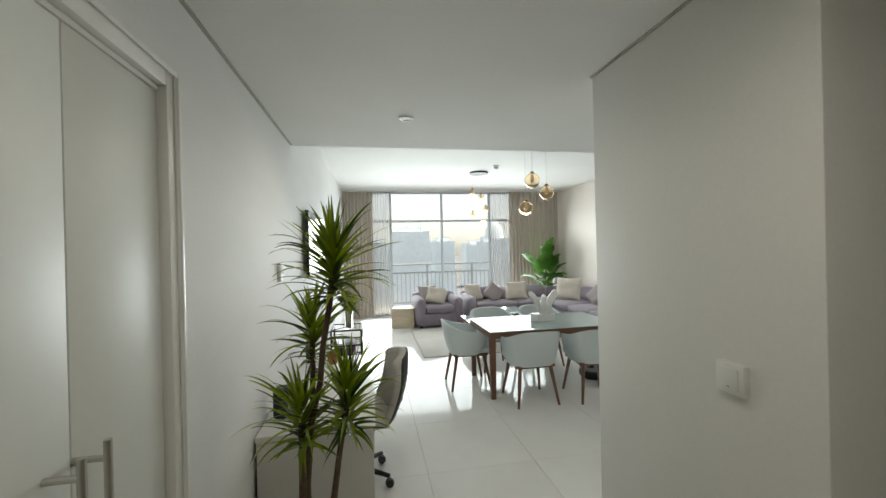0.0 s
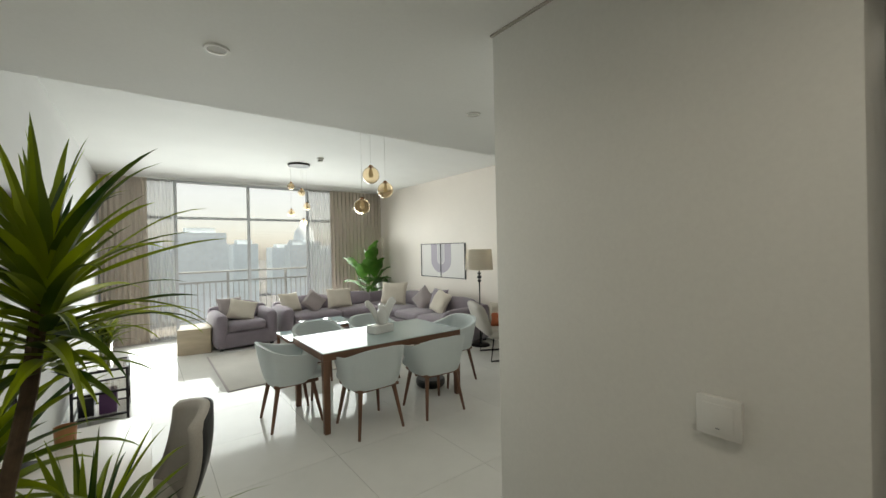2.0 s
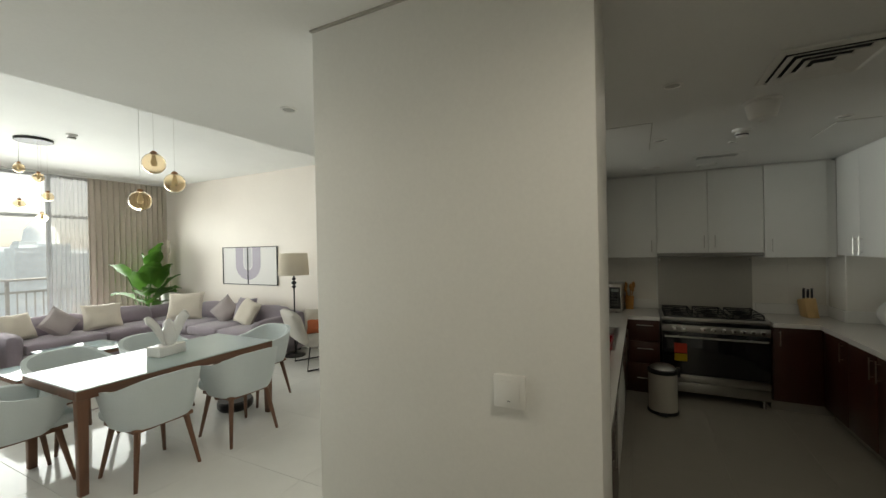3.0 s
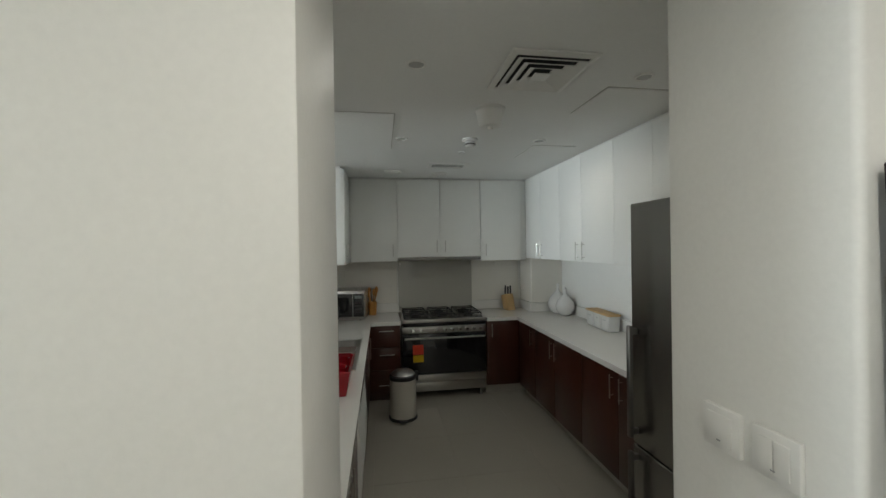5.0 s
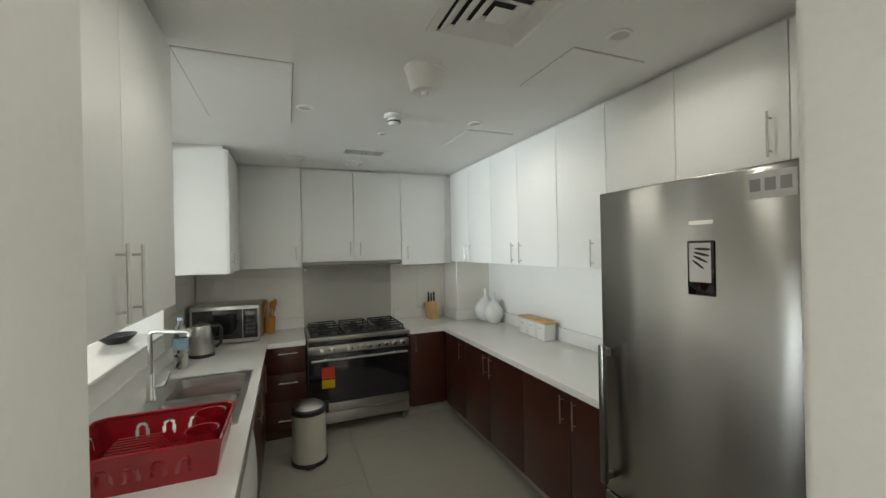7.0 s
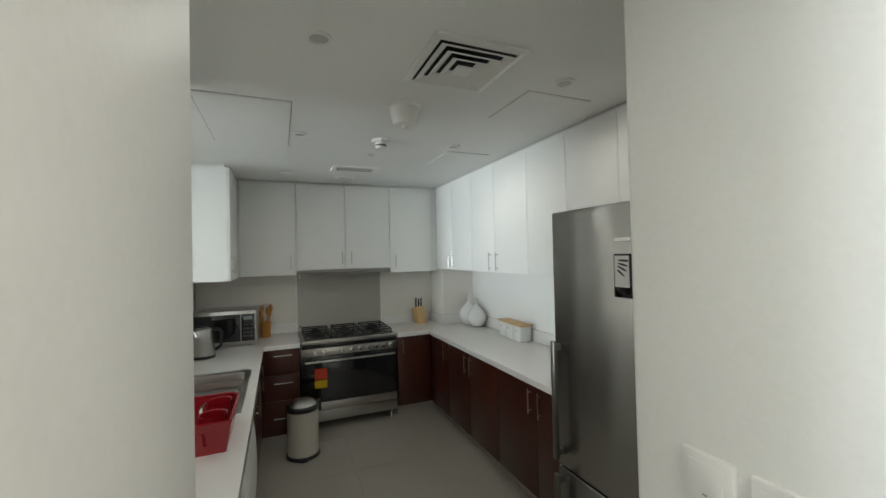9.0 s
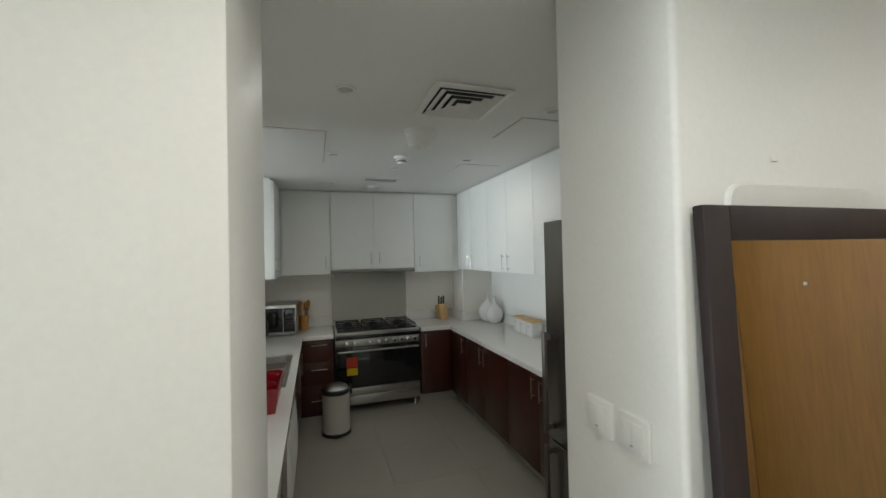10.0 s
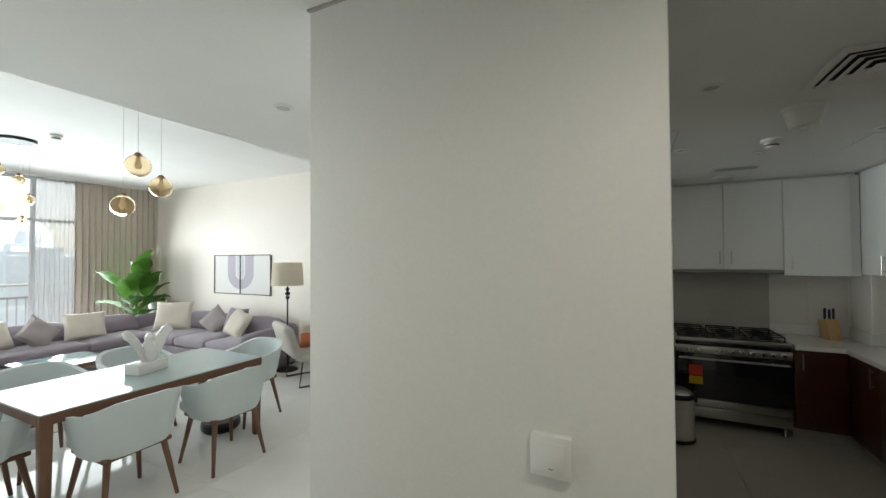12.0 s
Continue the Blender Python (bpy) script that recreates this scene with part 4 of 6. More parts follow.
def fridge():
    f = thing("fridge_freezer", "brushed steel fridge freezer with a door display", "fridge", 1.955, -0.58, 0)
    w0, w1, zs = -0.355, 0.343, 0.62
    part("cabinet", bm_box(w0, w1, -0.72, -0.062, 0.03, 1.775, 0.006), FRIDGE, f)
    top = part("upper_door", bm_box(w0, w1, -0.058, 0.0, zs + 0.004, 1.785, 0.008, 3), FRIDGE, f, "tall brushed steel upper door")
    low = part("lower_door", bm_box(w0, w1, -0.058, 0.0, 0.07, zs - 0.004, 0.008, 3), FRIDGE, f, "brushed steel freezer door")
    part("kick_plate", bm_box(w0 + 0.01, w1 - 0.01, -0.1, -0.07, 0.0, 0.066), BLACKP, f)
    for d, z0, z1 in ((top, 0.665, 1.20), (low, 0.18, 0.60)):
        b = bm_box(w1 - 0.055, w1 - 0.027, 0.028, 0.05, z0, z1, 0.007, 2)
        for z in (z0 + 0.03, z1 - 0.03):
            bm_box(w1 - 0.05, w1 - 0.032, 0.0, 0.03, z - 0.015, z + 0.015, 0.003, 1, b)
        part("handle", b, HOODM, d, "flat dark steel bar handle")
    part("display_frame", bm_box(-0.108, -0.026, 0.0005, 0.006, 1.425, 1.59, 0.003), BLACKG, top, "black display surround")
    part("display", bm_box(-0.1, -0.034, 0.0062, 0.0075, 1.465, 1.583), PAPER, top, "white card with dark leaf shapes")
    for k, (cx, cz, a, ln) in enumerate(((-0.048, 1.555, 204, 0.030), (-0.046, 1.545, 222, 0.034), (-0.044, 1.532, 236, 0.036), (-0.05, 1.566, 186, 0.030))):
        leaf = bmesh.new()
        ca, sa = math.cos(radians(a)), math.sin(radians(a))
        ring = [(ln * (1 + q) * 0.9, 0.0042 * math.sqrt(max(0.0, 1 - q * q)) * sg) for sg in (1, -1) for q in ([i / 6 - 1 for i in range(13)] if sg > 0 else [1 - i / 6 for i in range(1, 12)])]
        leaf.faces.new([leaf.verts.new((max(-0.099, cx + u * ca - v * sa), 0.008, cz + u * sa * 0.5 + v * ca)) for u, v in ring])
        part("leaf_print", leaf, BLACKP, top, smooth=False)
    part("badge", bm_box(-0.105, -0.03, 0.0005, 0.002, 1.638, 1.65, 0.0005, 1), NICKEL, top, "small silver badge")
    lab = part("energy_label", bm_box(-0.31, -0.2, 0.0005, 0.0015, 1.695, 1.765), PAPER, top, "pale energy label sticker")
    for k in range(3):
        part("print", bm_box(-0.30 + 0.035 * k, -0.275 + 0.035 * k, 0.0016, 0.0022, 1.715, 1.748), GREYL, top)


fridge()


# ---- kitchen ceiling ----
def diffuser(x0, x1, y0, y1, name, label, rings):
    cx, cy = (x0 + x1) / 2, (y0 + y1) / 2
    d = thing(name, label, "vent", cx, cy, LOW)
    w, h = (x1 - x0) / 2, (y1 - y0) / 2
    # dark sheet on the solid ceiling: the duct's shade is in its colour
    part("backing", bm_box(-w * 0.96, w * 0.96, -h * 0.96, h * 0.96, -0.002, 0.0), GRILL, d, "dark sheet for the shaded duct behind the slats")

    def square(nm, s_out, z_out, s_in, z_in, th):
        """A square ring of sheet between two half-sizes and heights."""
        b = bmesh.new()
        c = ((-1, -1), (1, -1), (1, 1), (-1, 1))
        o, n, o2, n2 = [[b.verts.new((sx * w * q, sy * h * q, z)) for sx, sy in c] for q, z in ((s_out, z_out), (s_in, z_in), (s_out, z_out + th), (s_in, z_in + th))]
        for q in range(4):
            r = (q + 1) % 4
            b.faces.new((o[q], o[r], n[r], n[q])), b.faces.new((o2[q], n2[q], n2[r], o2[r]))
            b.faces.new((n[q], n[r], n2[r], n2[q])), b.faces.new((o[q], o2[q], o2[r], o[r]))
        part(nm, b, WHITEP, d, smooth=False)

    square("frame", 1.0, -0.010, 0.86, -0.016, 0.008)
    for k in range(rings - 1):
        s = 0.82 - 0.21 * k
        square("louvre", s, -0.024, s - 0.17, -0.010, 0.003)
    part("centre_plate", bm_box(-w * 0.2, w * 0.2, -h * 0.2, h * 0.2, -0.028, -0.024, 0.001, 1), WHITEP, d)


diffuser(1.988, 2.370, -0.258, 0.110, "ceiling_diffuser", "white square four-way air diffuser in the ceiling", 4)


def slot_vent(x, y):
    d = thing("ceiling_vent", "white slatted extract grille in the ceiling", "vent", x, y, LOW)
    # near-black sheet paints the shade between the slats
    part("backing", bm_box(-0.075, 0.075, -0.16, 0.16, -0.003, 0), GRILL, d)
    b = bm_box(-0.1, 0.1, -0.185, -0.15, -0.008, 0)
    bm_box(-0.1, 0.1, 0.15, 0.185, -0.008, 0, bm=b), bm_box(-0.1, -0.075, -0.15, 0.15, -0.008, 0, bm=b), bm_box(0.075, 0.1, -0.15, 0.15, -0.008, 0, bm=b)
    part("frame", b, WHITEP, d, smooth=False)
    for k in range(4):
        part("slat", bm_box(-0.052 + 0.032 * k, -0.044 + 0.032 * k, -0.15, 0.15, -0.0052, -0.0032), WHITEP, d, smooth=False)


slot_vent(4.16, 0.0)


def hatch(x0, x1, y0, y1):
    h = thing("access_hatch", "flush white access panel with a thin dark joint", "access panel", (x0 + x1) / 2, (y0 + y1) / 2, LOW, group="ceiling access panels")
    w, d = (x1 - x0) / 2, (y1 - y0) / 2
    part("joint", bm_box(-w - 0.005, w + 0.005, -d - 0.005, d + 0.005, -0.0012, 0.0), GREYSTRIP, h)
    part("panel", bm_box(-w, w, -d, d, -0.005, -0.0013), CEIL, h)


hatch(2.30, 2.67, -0.835, -0.475), hatch(3.385, 3.80, -0.87, -0.53), hatch(2.79, 3.585, 0.54, 0.96)


def downlight(x, y, z=LOW, r=0.045, group="recessed downlights"):
    d = thing("downlight", "small white recessed ceiling downlight", "light", x, y, z, group=group)
    part("trim_ring", bm_lathe([(r * 0.72, -0.002), (r * 0.75, -0.007), (r * 0.95, -0.006), (r, -0.0005)], 24), WHITEP, d)
    part("lens", bm_lathe([(0, -0.0028), (r * 0.73, -0.0028)], 24), material("lamp_lens", (0.6, 0.6, 0.58), 0.25) if "lamp_lens" not in bpy.data.materials else bpy.data.materials["lamp_lens"], d, "frosted lens")


# the last two hall fittings are unseen, added to go with their fill lights
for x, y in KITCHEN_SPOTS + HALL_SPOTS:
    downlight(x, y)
downlight(3.64, -0.026, r=0.03)
sd = thing("ceiling_speaker", "white conical ceiling sounder", "sounder", 2.66, 0.015, LOW)
part("cone", bm_lathe([(0.085, 0), (0.085, -0.012), (0.078, -0.018), (0.062, -0.09), (0.055, -0.1), (0, -0.102)], 28), WHITEP, sd)
part("nub", bm_lathe([(0.018, -0.101), (0.014, -0.115), (0, -0.117)], 14), WHITEP, sd)


def smoke(x, y, z):
    s = thing("smoke_detector", "white smoke detector on the ceiling", "detector", x, y, z, group="smoke detectors")
    part("base", bm_lathe([(0.055, 0), (0.055, -0.012), (0.05, -0.018), (0.03, -0.02)], 24), WHITEP, s)
    part("sensor", bm_lathe([(0.034, -0.02), (0.038, -0.03), (0.034, -0.048), (0.026, -0.056), (0, -0.058)], 24), WHITEP, s)
    part("grille", bm_lathe([(0.0365, -0.034), (0.0385, -0.036), (0.0385, -0.04), (0.036, -0.044)], 24), GRILL, s, "dark sensor slots")


smoke(3.27, -0.01, LOW), smoke(2.12, 6.4, HIGH)
for x, y in ((4.5, 0.5), (4.57, 0.02)):
    v = thing("valve_vent", "round white extract valve in the ceiling", "vent", x, y, LOW, group="round valves")
    part("rim", bm_lathe([(0.085, 0), (0.085, -0.008), (0.07, -0.014), (0.06, -0.006)], 24), WHITEP, v)
    part("disc", bm_lathe([(0.05, -0.012), (0.045, -0.018), (0, -0.02)], 24), WHITEP, v)
dish = thing("ledge_dish", "shallow dark dish on the serving hatch ledge", "dish", 3.98, 1.53, OZ0 + 0.02)
part("bowl", bm_lathe([(0, 0), (0.05, 0), (0.085, 0.03), (0.1, 0.05), (0.095, 0.05), (0.08, 0.034), (0.048, 0.006), (0, 0.006)], 26), BLACKP, dish)


# ---- living and dining room ----
def dining_table():
    t = thing("dining_table", "walnut dining table with a pale glass top", "table", 1.955, 4.345, 0)
    w, d, h = 0.765, 0.43, 0.705
    part("glass_top", bm_box(-w, w, -d, d, h - 0.006, h + 0.002, 0.002, 1), TABLEG, t, "pale green-white glass top")
    for s in (-1, 1):
        part("apron", bm_box(-w + 0.002, w - 0.002, s * (d - 0.02) - 0.018, s * (d - 0.02) + 0.018, h - 0.07, h - 0.007, 0.003, 1), WALNUTH, t)
        part("apron", bm_box(s * (w - 0.02) - 0.018, s * (w - 0.02) + 0.018, -d + 0.04, d - 0.04, h - 0.07, h - 0.007, 0.003, 1), WALNUT, t)
        for q in (-1, 1):
            b = bm_box(-0.032, 0.032, -0.032, 0.032, 0, h - 0.007, 0.005, 2)
            for v in b.verts:
                k = 0.78 + 0.22 * v.co.z / h
                v.co.x, v.co.y = s * (w - 0.036) + v.co.x * k, q * (d - 0.036) + v.co.y * k
            part("leg", b, WALNUT, t)


dining_table()


def tub_shell(w, d, z_seat, z_back, z_arm, th):
    """The wrapping back of a tub chair that faces +y: a horseshoe wall, high behind and lower at its arms, leaning out."""
    b = bmesh.new()
    n, m = 40, 8
    skins = []
    for inner in (0, 1):
        grid = []
        for i in range(n + 1):
            u = i / n * 2 - 1
            a = radians(-90 + u * 128)
            e = 0.62
            cx, cy = math.copysign(abs(math.cos(a)) ** e, math.cos(a)), math.copysign(abs(math.sin(a)) ** e, math.sin(a))
            f = abs(u)
            top = z_back + (z_arm - z_back) * (3 * f * f - 2 * f ** 3) ** 1.2
            low = z_seat + 0.07 * max(0, f - 0.75) / 0.25
            row = []
            for j in range(m + 1):
                v = j / m
                lean = 0.80 + 0.20 * v ** 0.7
                r = lean - inner * th / (w / 2)
                z = low + (top - low) * v - (0.006 if j == m and inner else 0)
                row.append(b.verts.new((cx * w / 2 * r, cy * d / 2 * r - 0.03 * v * (1 - f), z)))
            grid.append(row)
        skins.append(grid)
    o, q = skins
    for g, flip in ((o, 0), (q, 1)):
        for i in range(n):
            for j in range(m):
                f = (g[i][j], g[i + 1][j], g[i + 1][j + 1], g[i][j + 1])
                b.faces.new(f[::-1] if flip else f)
    for i in range(n):
        b.faces.new((o[i][m], o[i + 1][m], q[i + 1][m], q[i][m]))
        b.faces.new((o[i][0], q[i][0], q[i + 1][0], o[i + 1][0]))
    for i in (0, n):
        for j in range(m):
            b.faces.new((o[i][j], o[i][j + 1], q[i][j + 1], q[i][j]))
    return b


def dining_chair():
    c = thing("dining_chair", "pale mint upholstered tub chair with walnut legs at the table", "chair", group="chairs round the table")
    part("backrest", tub_shell(0.575, 0.53, 0.392, 0.755, 0.635, 0.035), MINT, c)
    b = bm_soft(-0.215, 0.215, -0.185, 0.265, 0.398, 0.485, 0.04, 0.012)
    part("seat", b, MINT, c)
    part("seat_frame", bm_box(-0.2, 0.2, -0.19, 0.2, 0.372, 0.402, 0.008), WALNUT, c)
    for sx in (-1, 1):
        for sy in (-1, 1):
            part("leg", bm_tube([(sx * 0.16, sy * 0.15, 0.395), (sx * 0.215, sy * 0.225 - 0.0, 0.0)], [0.021, 0.012], 10), WALNUT, c)
    return c


chair = dining_chair()
chair.matrix_basis = pose(1.595, 3.872, 0, 0, 0, 1)
for x, y, a in ((2.265, 3.815, -3), (1.075, 4.462, -91), (1.58, 5.02, 183), (2.26, 5.04, 178), (2.91, 4.36, 93)):
    copy_thing(chair, pose(x, y, 0, 0, 0, a))


def sculpture():
    s = thing("bird_sculpture", "white bird sculpture with raised wings on a block", "sculpture", 1.98, 4.36, 0.7075, 12)
    part("block", bm_box(-0.125, 0.125, -0.075, 0.075, 0, 0.085, 0.008), CERAM, s)
    body = bm_lathe([(0, 0.07), (0.03, 0.08), (0.045, 0.12), (0.04, 0.17), (0.025, 0.2), (0.028, 0.225), (0.012, 0.245), (0, 0.25)], 18, (0.02, 0, 0))
    for sgn in (-1, 1):
        rows = []
        for i in range(9):
            u = i / 8
            row = []
            for j in range(5):
                v = j / 4
                x = sgn * (0.02 + 0.17 * u) + 0.02
                z = 0.14 + 0.10 * u + 0.07 * math.sin(u * 2.6) - v * 0.115 * (1 - 0.7 * u * u) + 0.004 * math.sin(9 * u)
                row.append(body.verts.new((x, 0.012 * (1 - 2 * v) - 0.03 * u * sgn * 0, z)))
            rows.append(row)
        for i in range(8):
            for j in range(4):
                body.faces.new((rows[i][j], rows[i + 1][j], rows[i + 1][j + 1], rows[i][j + 1]))
    for v in body.verts:
        v.co = Vector((v.co.x * 1.05, v.co.y * 1.7, 0.08 + (v.co.z - 0.08) * 1.35))
    ob = part("bird", body, CERAM, s)
    sol = ob.modifiers.new("thick", "SOLIDIFY")
    sol.thickness = 0.02


sculpture()


def cushion(x, y, z, w, h, lean, turn, mat, label, seed, roll=0):
    c = part("cushion", bm_pillow(w, h, 0.15, seed), mat)
    tagged(c, label, "cushion", "scatter cushions")
    c.matrix_basis = pose(x, y, z, 0, 0, turn) @ pose(0, 0, h / 2 * math.cos(radians(lean)), lean, roll, 0)
    return c


def sofa(name, label, x, y, turn, w, d, arms, seats, back_h=0.68, arm_h=0.58):
    """Faces -y. Soft blocks: base, seat cushions, back cushions and arms."""
    s = thing(name, label, "sofa" if w > 1.2 else "armchair", x, y, 0, turn)
    part("base", bm_soft(-w / 2 + 0.02, w / 2 - 0.02, -d / 2 + 0.01, d / 2 - 0.01, 0.03, 0.29, 0.05, 0.008), MAUVE, s)
    inner0, inner1 = -w / 2 + (0.19 if arms[0] else 0.01), w / 2 - (0.19 if arms[1] else 0.01)
    for k in range(seats):
        a, c = inner0 + (inner1 - inner0) * k / seats, inner0 + (inner1 - inner0) * (k + 1) / seats
        part("seat_cushion", bm_soft(a + 0.004, c - 0.004, -d / 2 + 0.0, d / 2 - 0.2, 0.28, 0.43, 0.055, 0.022, k), MAUVE, s)
        bc = bm_soft(a + 0.006, c - 0.006, d / 2 - 0.36, d / 2 - 0.17, 0.41, back_h, 0.08, 0.03, k + 5)
        for v in bc.verts:
            v.co.y += (v.co.z - 0.41) * 0.28
        part("back_cushion", bc, MAUVE, s)
    part("backrest", bm_soft(-w / 2 + 0.02, w / 2 - 0.02, d / 2 - 0.2, d / 2, 0.05, back_h - 0.05, 0.08, 0.01, 3), MAUVE, s)
    for sgn, on in zip((-1, 1), arms):
        if on:
            b = bm_soft(min(sgn * w / 2, sgn * (w / 2 - 0.2)), max(sgn * w / 2, sgn * (w / 2 - 0.2)), -d / 2 + 0.0, d / 2 - 0.03, 0.03, arm_h, 0.095, 0.012, 8)
            part("arm", b, MAUVE, s)
    for a in (-w / 2 + 0.1, w / 2 - 0.1):
        for c in (-d / 2 + 0.09, d / 2 - 0.09):
            part("foot", bm_box(a - 0.025, a + 0.025, c - 0.025, c + 0.025, 0, 0.045), BLACKP, s)
    return s


sofa("armchair", "mauve-grey velvet armchair with rounded arms", 1.335, 8.20, 2, 0.97, 0.88, (1, 1), 1, 0.70, 0.59)
sofa("sofa", "mauve-grey velvet sofa under the window", 2.92, 8.24, 0, 2.0, 0.92, (1, 0), 2)
sofa("sofa", "mauve-grey velvet corner sofa along the wall", 4.22, 6.68, -90, 2.44, 0.94, (0, 1), 3)
cor = thing("corner_sofa", "mauve-grey velvet corner section of the sofa", "sofa", 4.31, 8.3, 0)
part("seat", bm_soft(-0.38, 0.38, -0.38, 0.38, 0.0, 0.43, 0.06, 0.012), MAUVE, cor)
part("backrest", bm_soft(-0.38, 0.38, 0.2, 0.40, 0.0, 0.64, 0.08, 0.012), MAUVE, cor)
part("backrest", bm_soft(0.2, 0.40, -0.38, 0.2, 0.0, 0.64, 0.08, 0.012), MAUVE, cor)
CS = "square scatter cushion resting on the mauve sofa"
cushion(1.17, 8.24, 0.44, 0.42, 0.40, -24, 14, TAUPE, "taupe-grey scatter cushion on the armchair", 1)
cushion(1.32, 8.10, 0.44, 0.44, 0.38, -34, -12, CREAM, "cream scatter cushion on the armchair", 2, 14)
cushion(2.17, 8.26, 0.44, 0.40, 0.40, -26, 18, CREAM, "cream scatter cushion on the sofa", 3)
cushion(2.58, 8.16, 0.43, 0.40, 0.40, -28, -4, TAUPE, "taupe scatter cushion standing on its corner", 4, 42)
cushion(3.12, 8.22, 0.43, 0.50, 0.42, -24, -10, CREAM, "beige scatter cushion on the sofa", 5)
cushion(4.10, 7.72, 0.44, 0.56, 0.50, -24, -48, CREAM, "large cream cushion in the sofa corner", 6)
cushion(4.26, 6.88, 0.43, 0.40, 0.40, -24, -84, TAUPE, "taupe scatter cushion on the wall sofa", 7, 40)
cushion(4.22, 6.28, 0.43, 0.46, 0.42, -28, -98, CREAM, "cream scatter cushion on the wall sofa", 8, 12)
cushion(4.36, 6.52, 0.43, 0.42, 0.42, -22, -88, MAUVE, "mauve scatter cushion on the wall sofa", 9)


def coffee(x, y, w, d, h):
    t = thing("coffee_table", "low coffee table with blue-tinted glass and dark frame", "table", x, y, 0, group="nested coffee tables")
    part("top", bm_box(-w / 2, w / 2, -d / 2, d / 2, h - 0.012, h, 0.003, 1), material("blue_glass_top", (0.22, 0.36, 0.42), 0.03, grain=0.01, coat=0.5) if "blue_glass_top" not in bpy.data.materials else bpy.data.materials["blue_glass_top"], t)
    part("frame", bm_box(-w / 2 + 0.01, w / 2 - 0.01, -d / 2 + 0.01, d / 2 - 0.01, h - 0.055, h - 0.013, 0.004, 1), WALNUTH, t)
    for sx in (-1, 1):
        for sy in (-1, 1):
            part("leg", bm_box(sx * (w / 2 - 0.03) - 0.018, sx * (w / 2 - 0.03) + 0.018, sy * (d / 2 - 0.03) - 0.018, sy * (d / 2 - 0.03) + 0.018, 0.013, h - 0.055), WALNUT, t)


coffee(1.80, 6.35, 0.58, 0.72, 0.40)
coffee(2.30, 6.72, 0.70, 0.72, 0.46)
rug = thing("rug", "pale cream woven rug with a grey border", "rug", 2.1, 6.6, 0)
part("weave", bm_box(-1.36, 1.36, -0.92, 0.95, 0.0012, 0.013, 0.005, 2), RUG, rug)
part("border", bm_box(-1.38, 1.38, -0.94, 0.97, 0.001, 0.009, 0.003, 1), TAUPE, rug, "thin grey bound edge")
cube = thing("cube_stool", "pale wooden cube side table by the armchair", "side table", 0.64, 8.12, 0, -12)
part("body", bm_box(-0.225, 0.225, -0.225, 0.225, 0, 0.375, 0.006), OAK, cube)
part("top", bm_box(-0.23, 0.23, -0.23, 0.23, 0.3755, 0.392, 0.005), OAK, cube)


def drape(name, label, x0, x1, y, z0, z1, folds, depth, mat, seed):
    d = thing(name, label, "curtain", (x0 + x1) / 2, y, 0, group="window curtains")
    w = (x1 - x0) / 2
    n, m = folds * 10, 10
    b = bmesh.new()
    rng = random.Random(seed)
    ph = [rng.uniform(-0.5, 0.5) for _ in range(folds + 2)]
    grid = []
    for i in range(n + 1):
        u = i / n
        row = []
        for j in range(m + 1):
            v = j / m
            a = u * folds * 2 * math.pi + ph[int(u * folds)] * 0.6
            amp = depth * (0.7 + 0.3 * math.sin(3 * v + ph[int(u * folds)])) * (0.55 + 0.45 * (1 - v))
            x = -w + 2 * w * u + 0.25 * depth * math.sin(2 * a) + 0.012 * noise.noise(Vector((u * 4, v * 2, seed)))
            row.append(b.verts.new((x, amp * math.sin(a), z0 + (z1 - z0) * v)))
        grid.append(row)
    for i in range(n):
        for j in range(m):
            b.faces.new((grid[i][j], grid[i + 1][j], grid[i + 1][j + 1], grid[i][j + 1]))
    part("cloth", b, mat, d)
    part("heading", bm_box(-w, w, -0.012, 0.012, z1 - 0.005, z1 + 0.012), mat, d)


drape("curtain", "beige floor-length curtain gathered beside the window", LX + 0.04, 0.06, 9.38, 0.01, 2.945, 8, 0.05, DRAPE, 3)
drape("curtain", "beige floor-length curtain gathered beside the window", 3.42, RX - 0.02, 9.36, 0.01, 2.945, 14, 0.05, DRAPE, 4)
drape("sheer_curtain", "white translucent sheer curtain at the window", 0.04, 0.46, 9.47, 0.01, 2.95, 7, 0.025, SHEER, 5)
drape("sheer_curtain", "white translucent sheer curtain at the window", 2.96, 3.5, 9.47, 0.01, 2.95, 9, 0.025, SHEER, 6)
structure("trim_pelmet", bm_box(LX, RX, 9.26, 9.275, HIGH - 0.02, HIGH), CEIL, "white curtain recess edge")


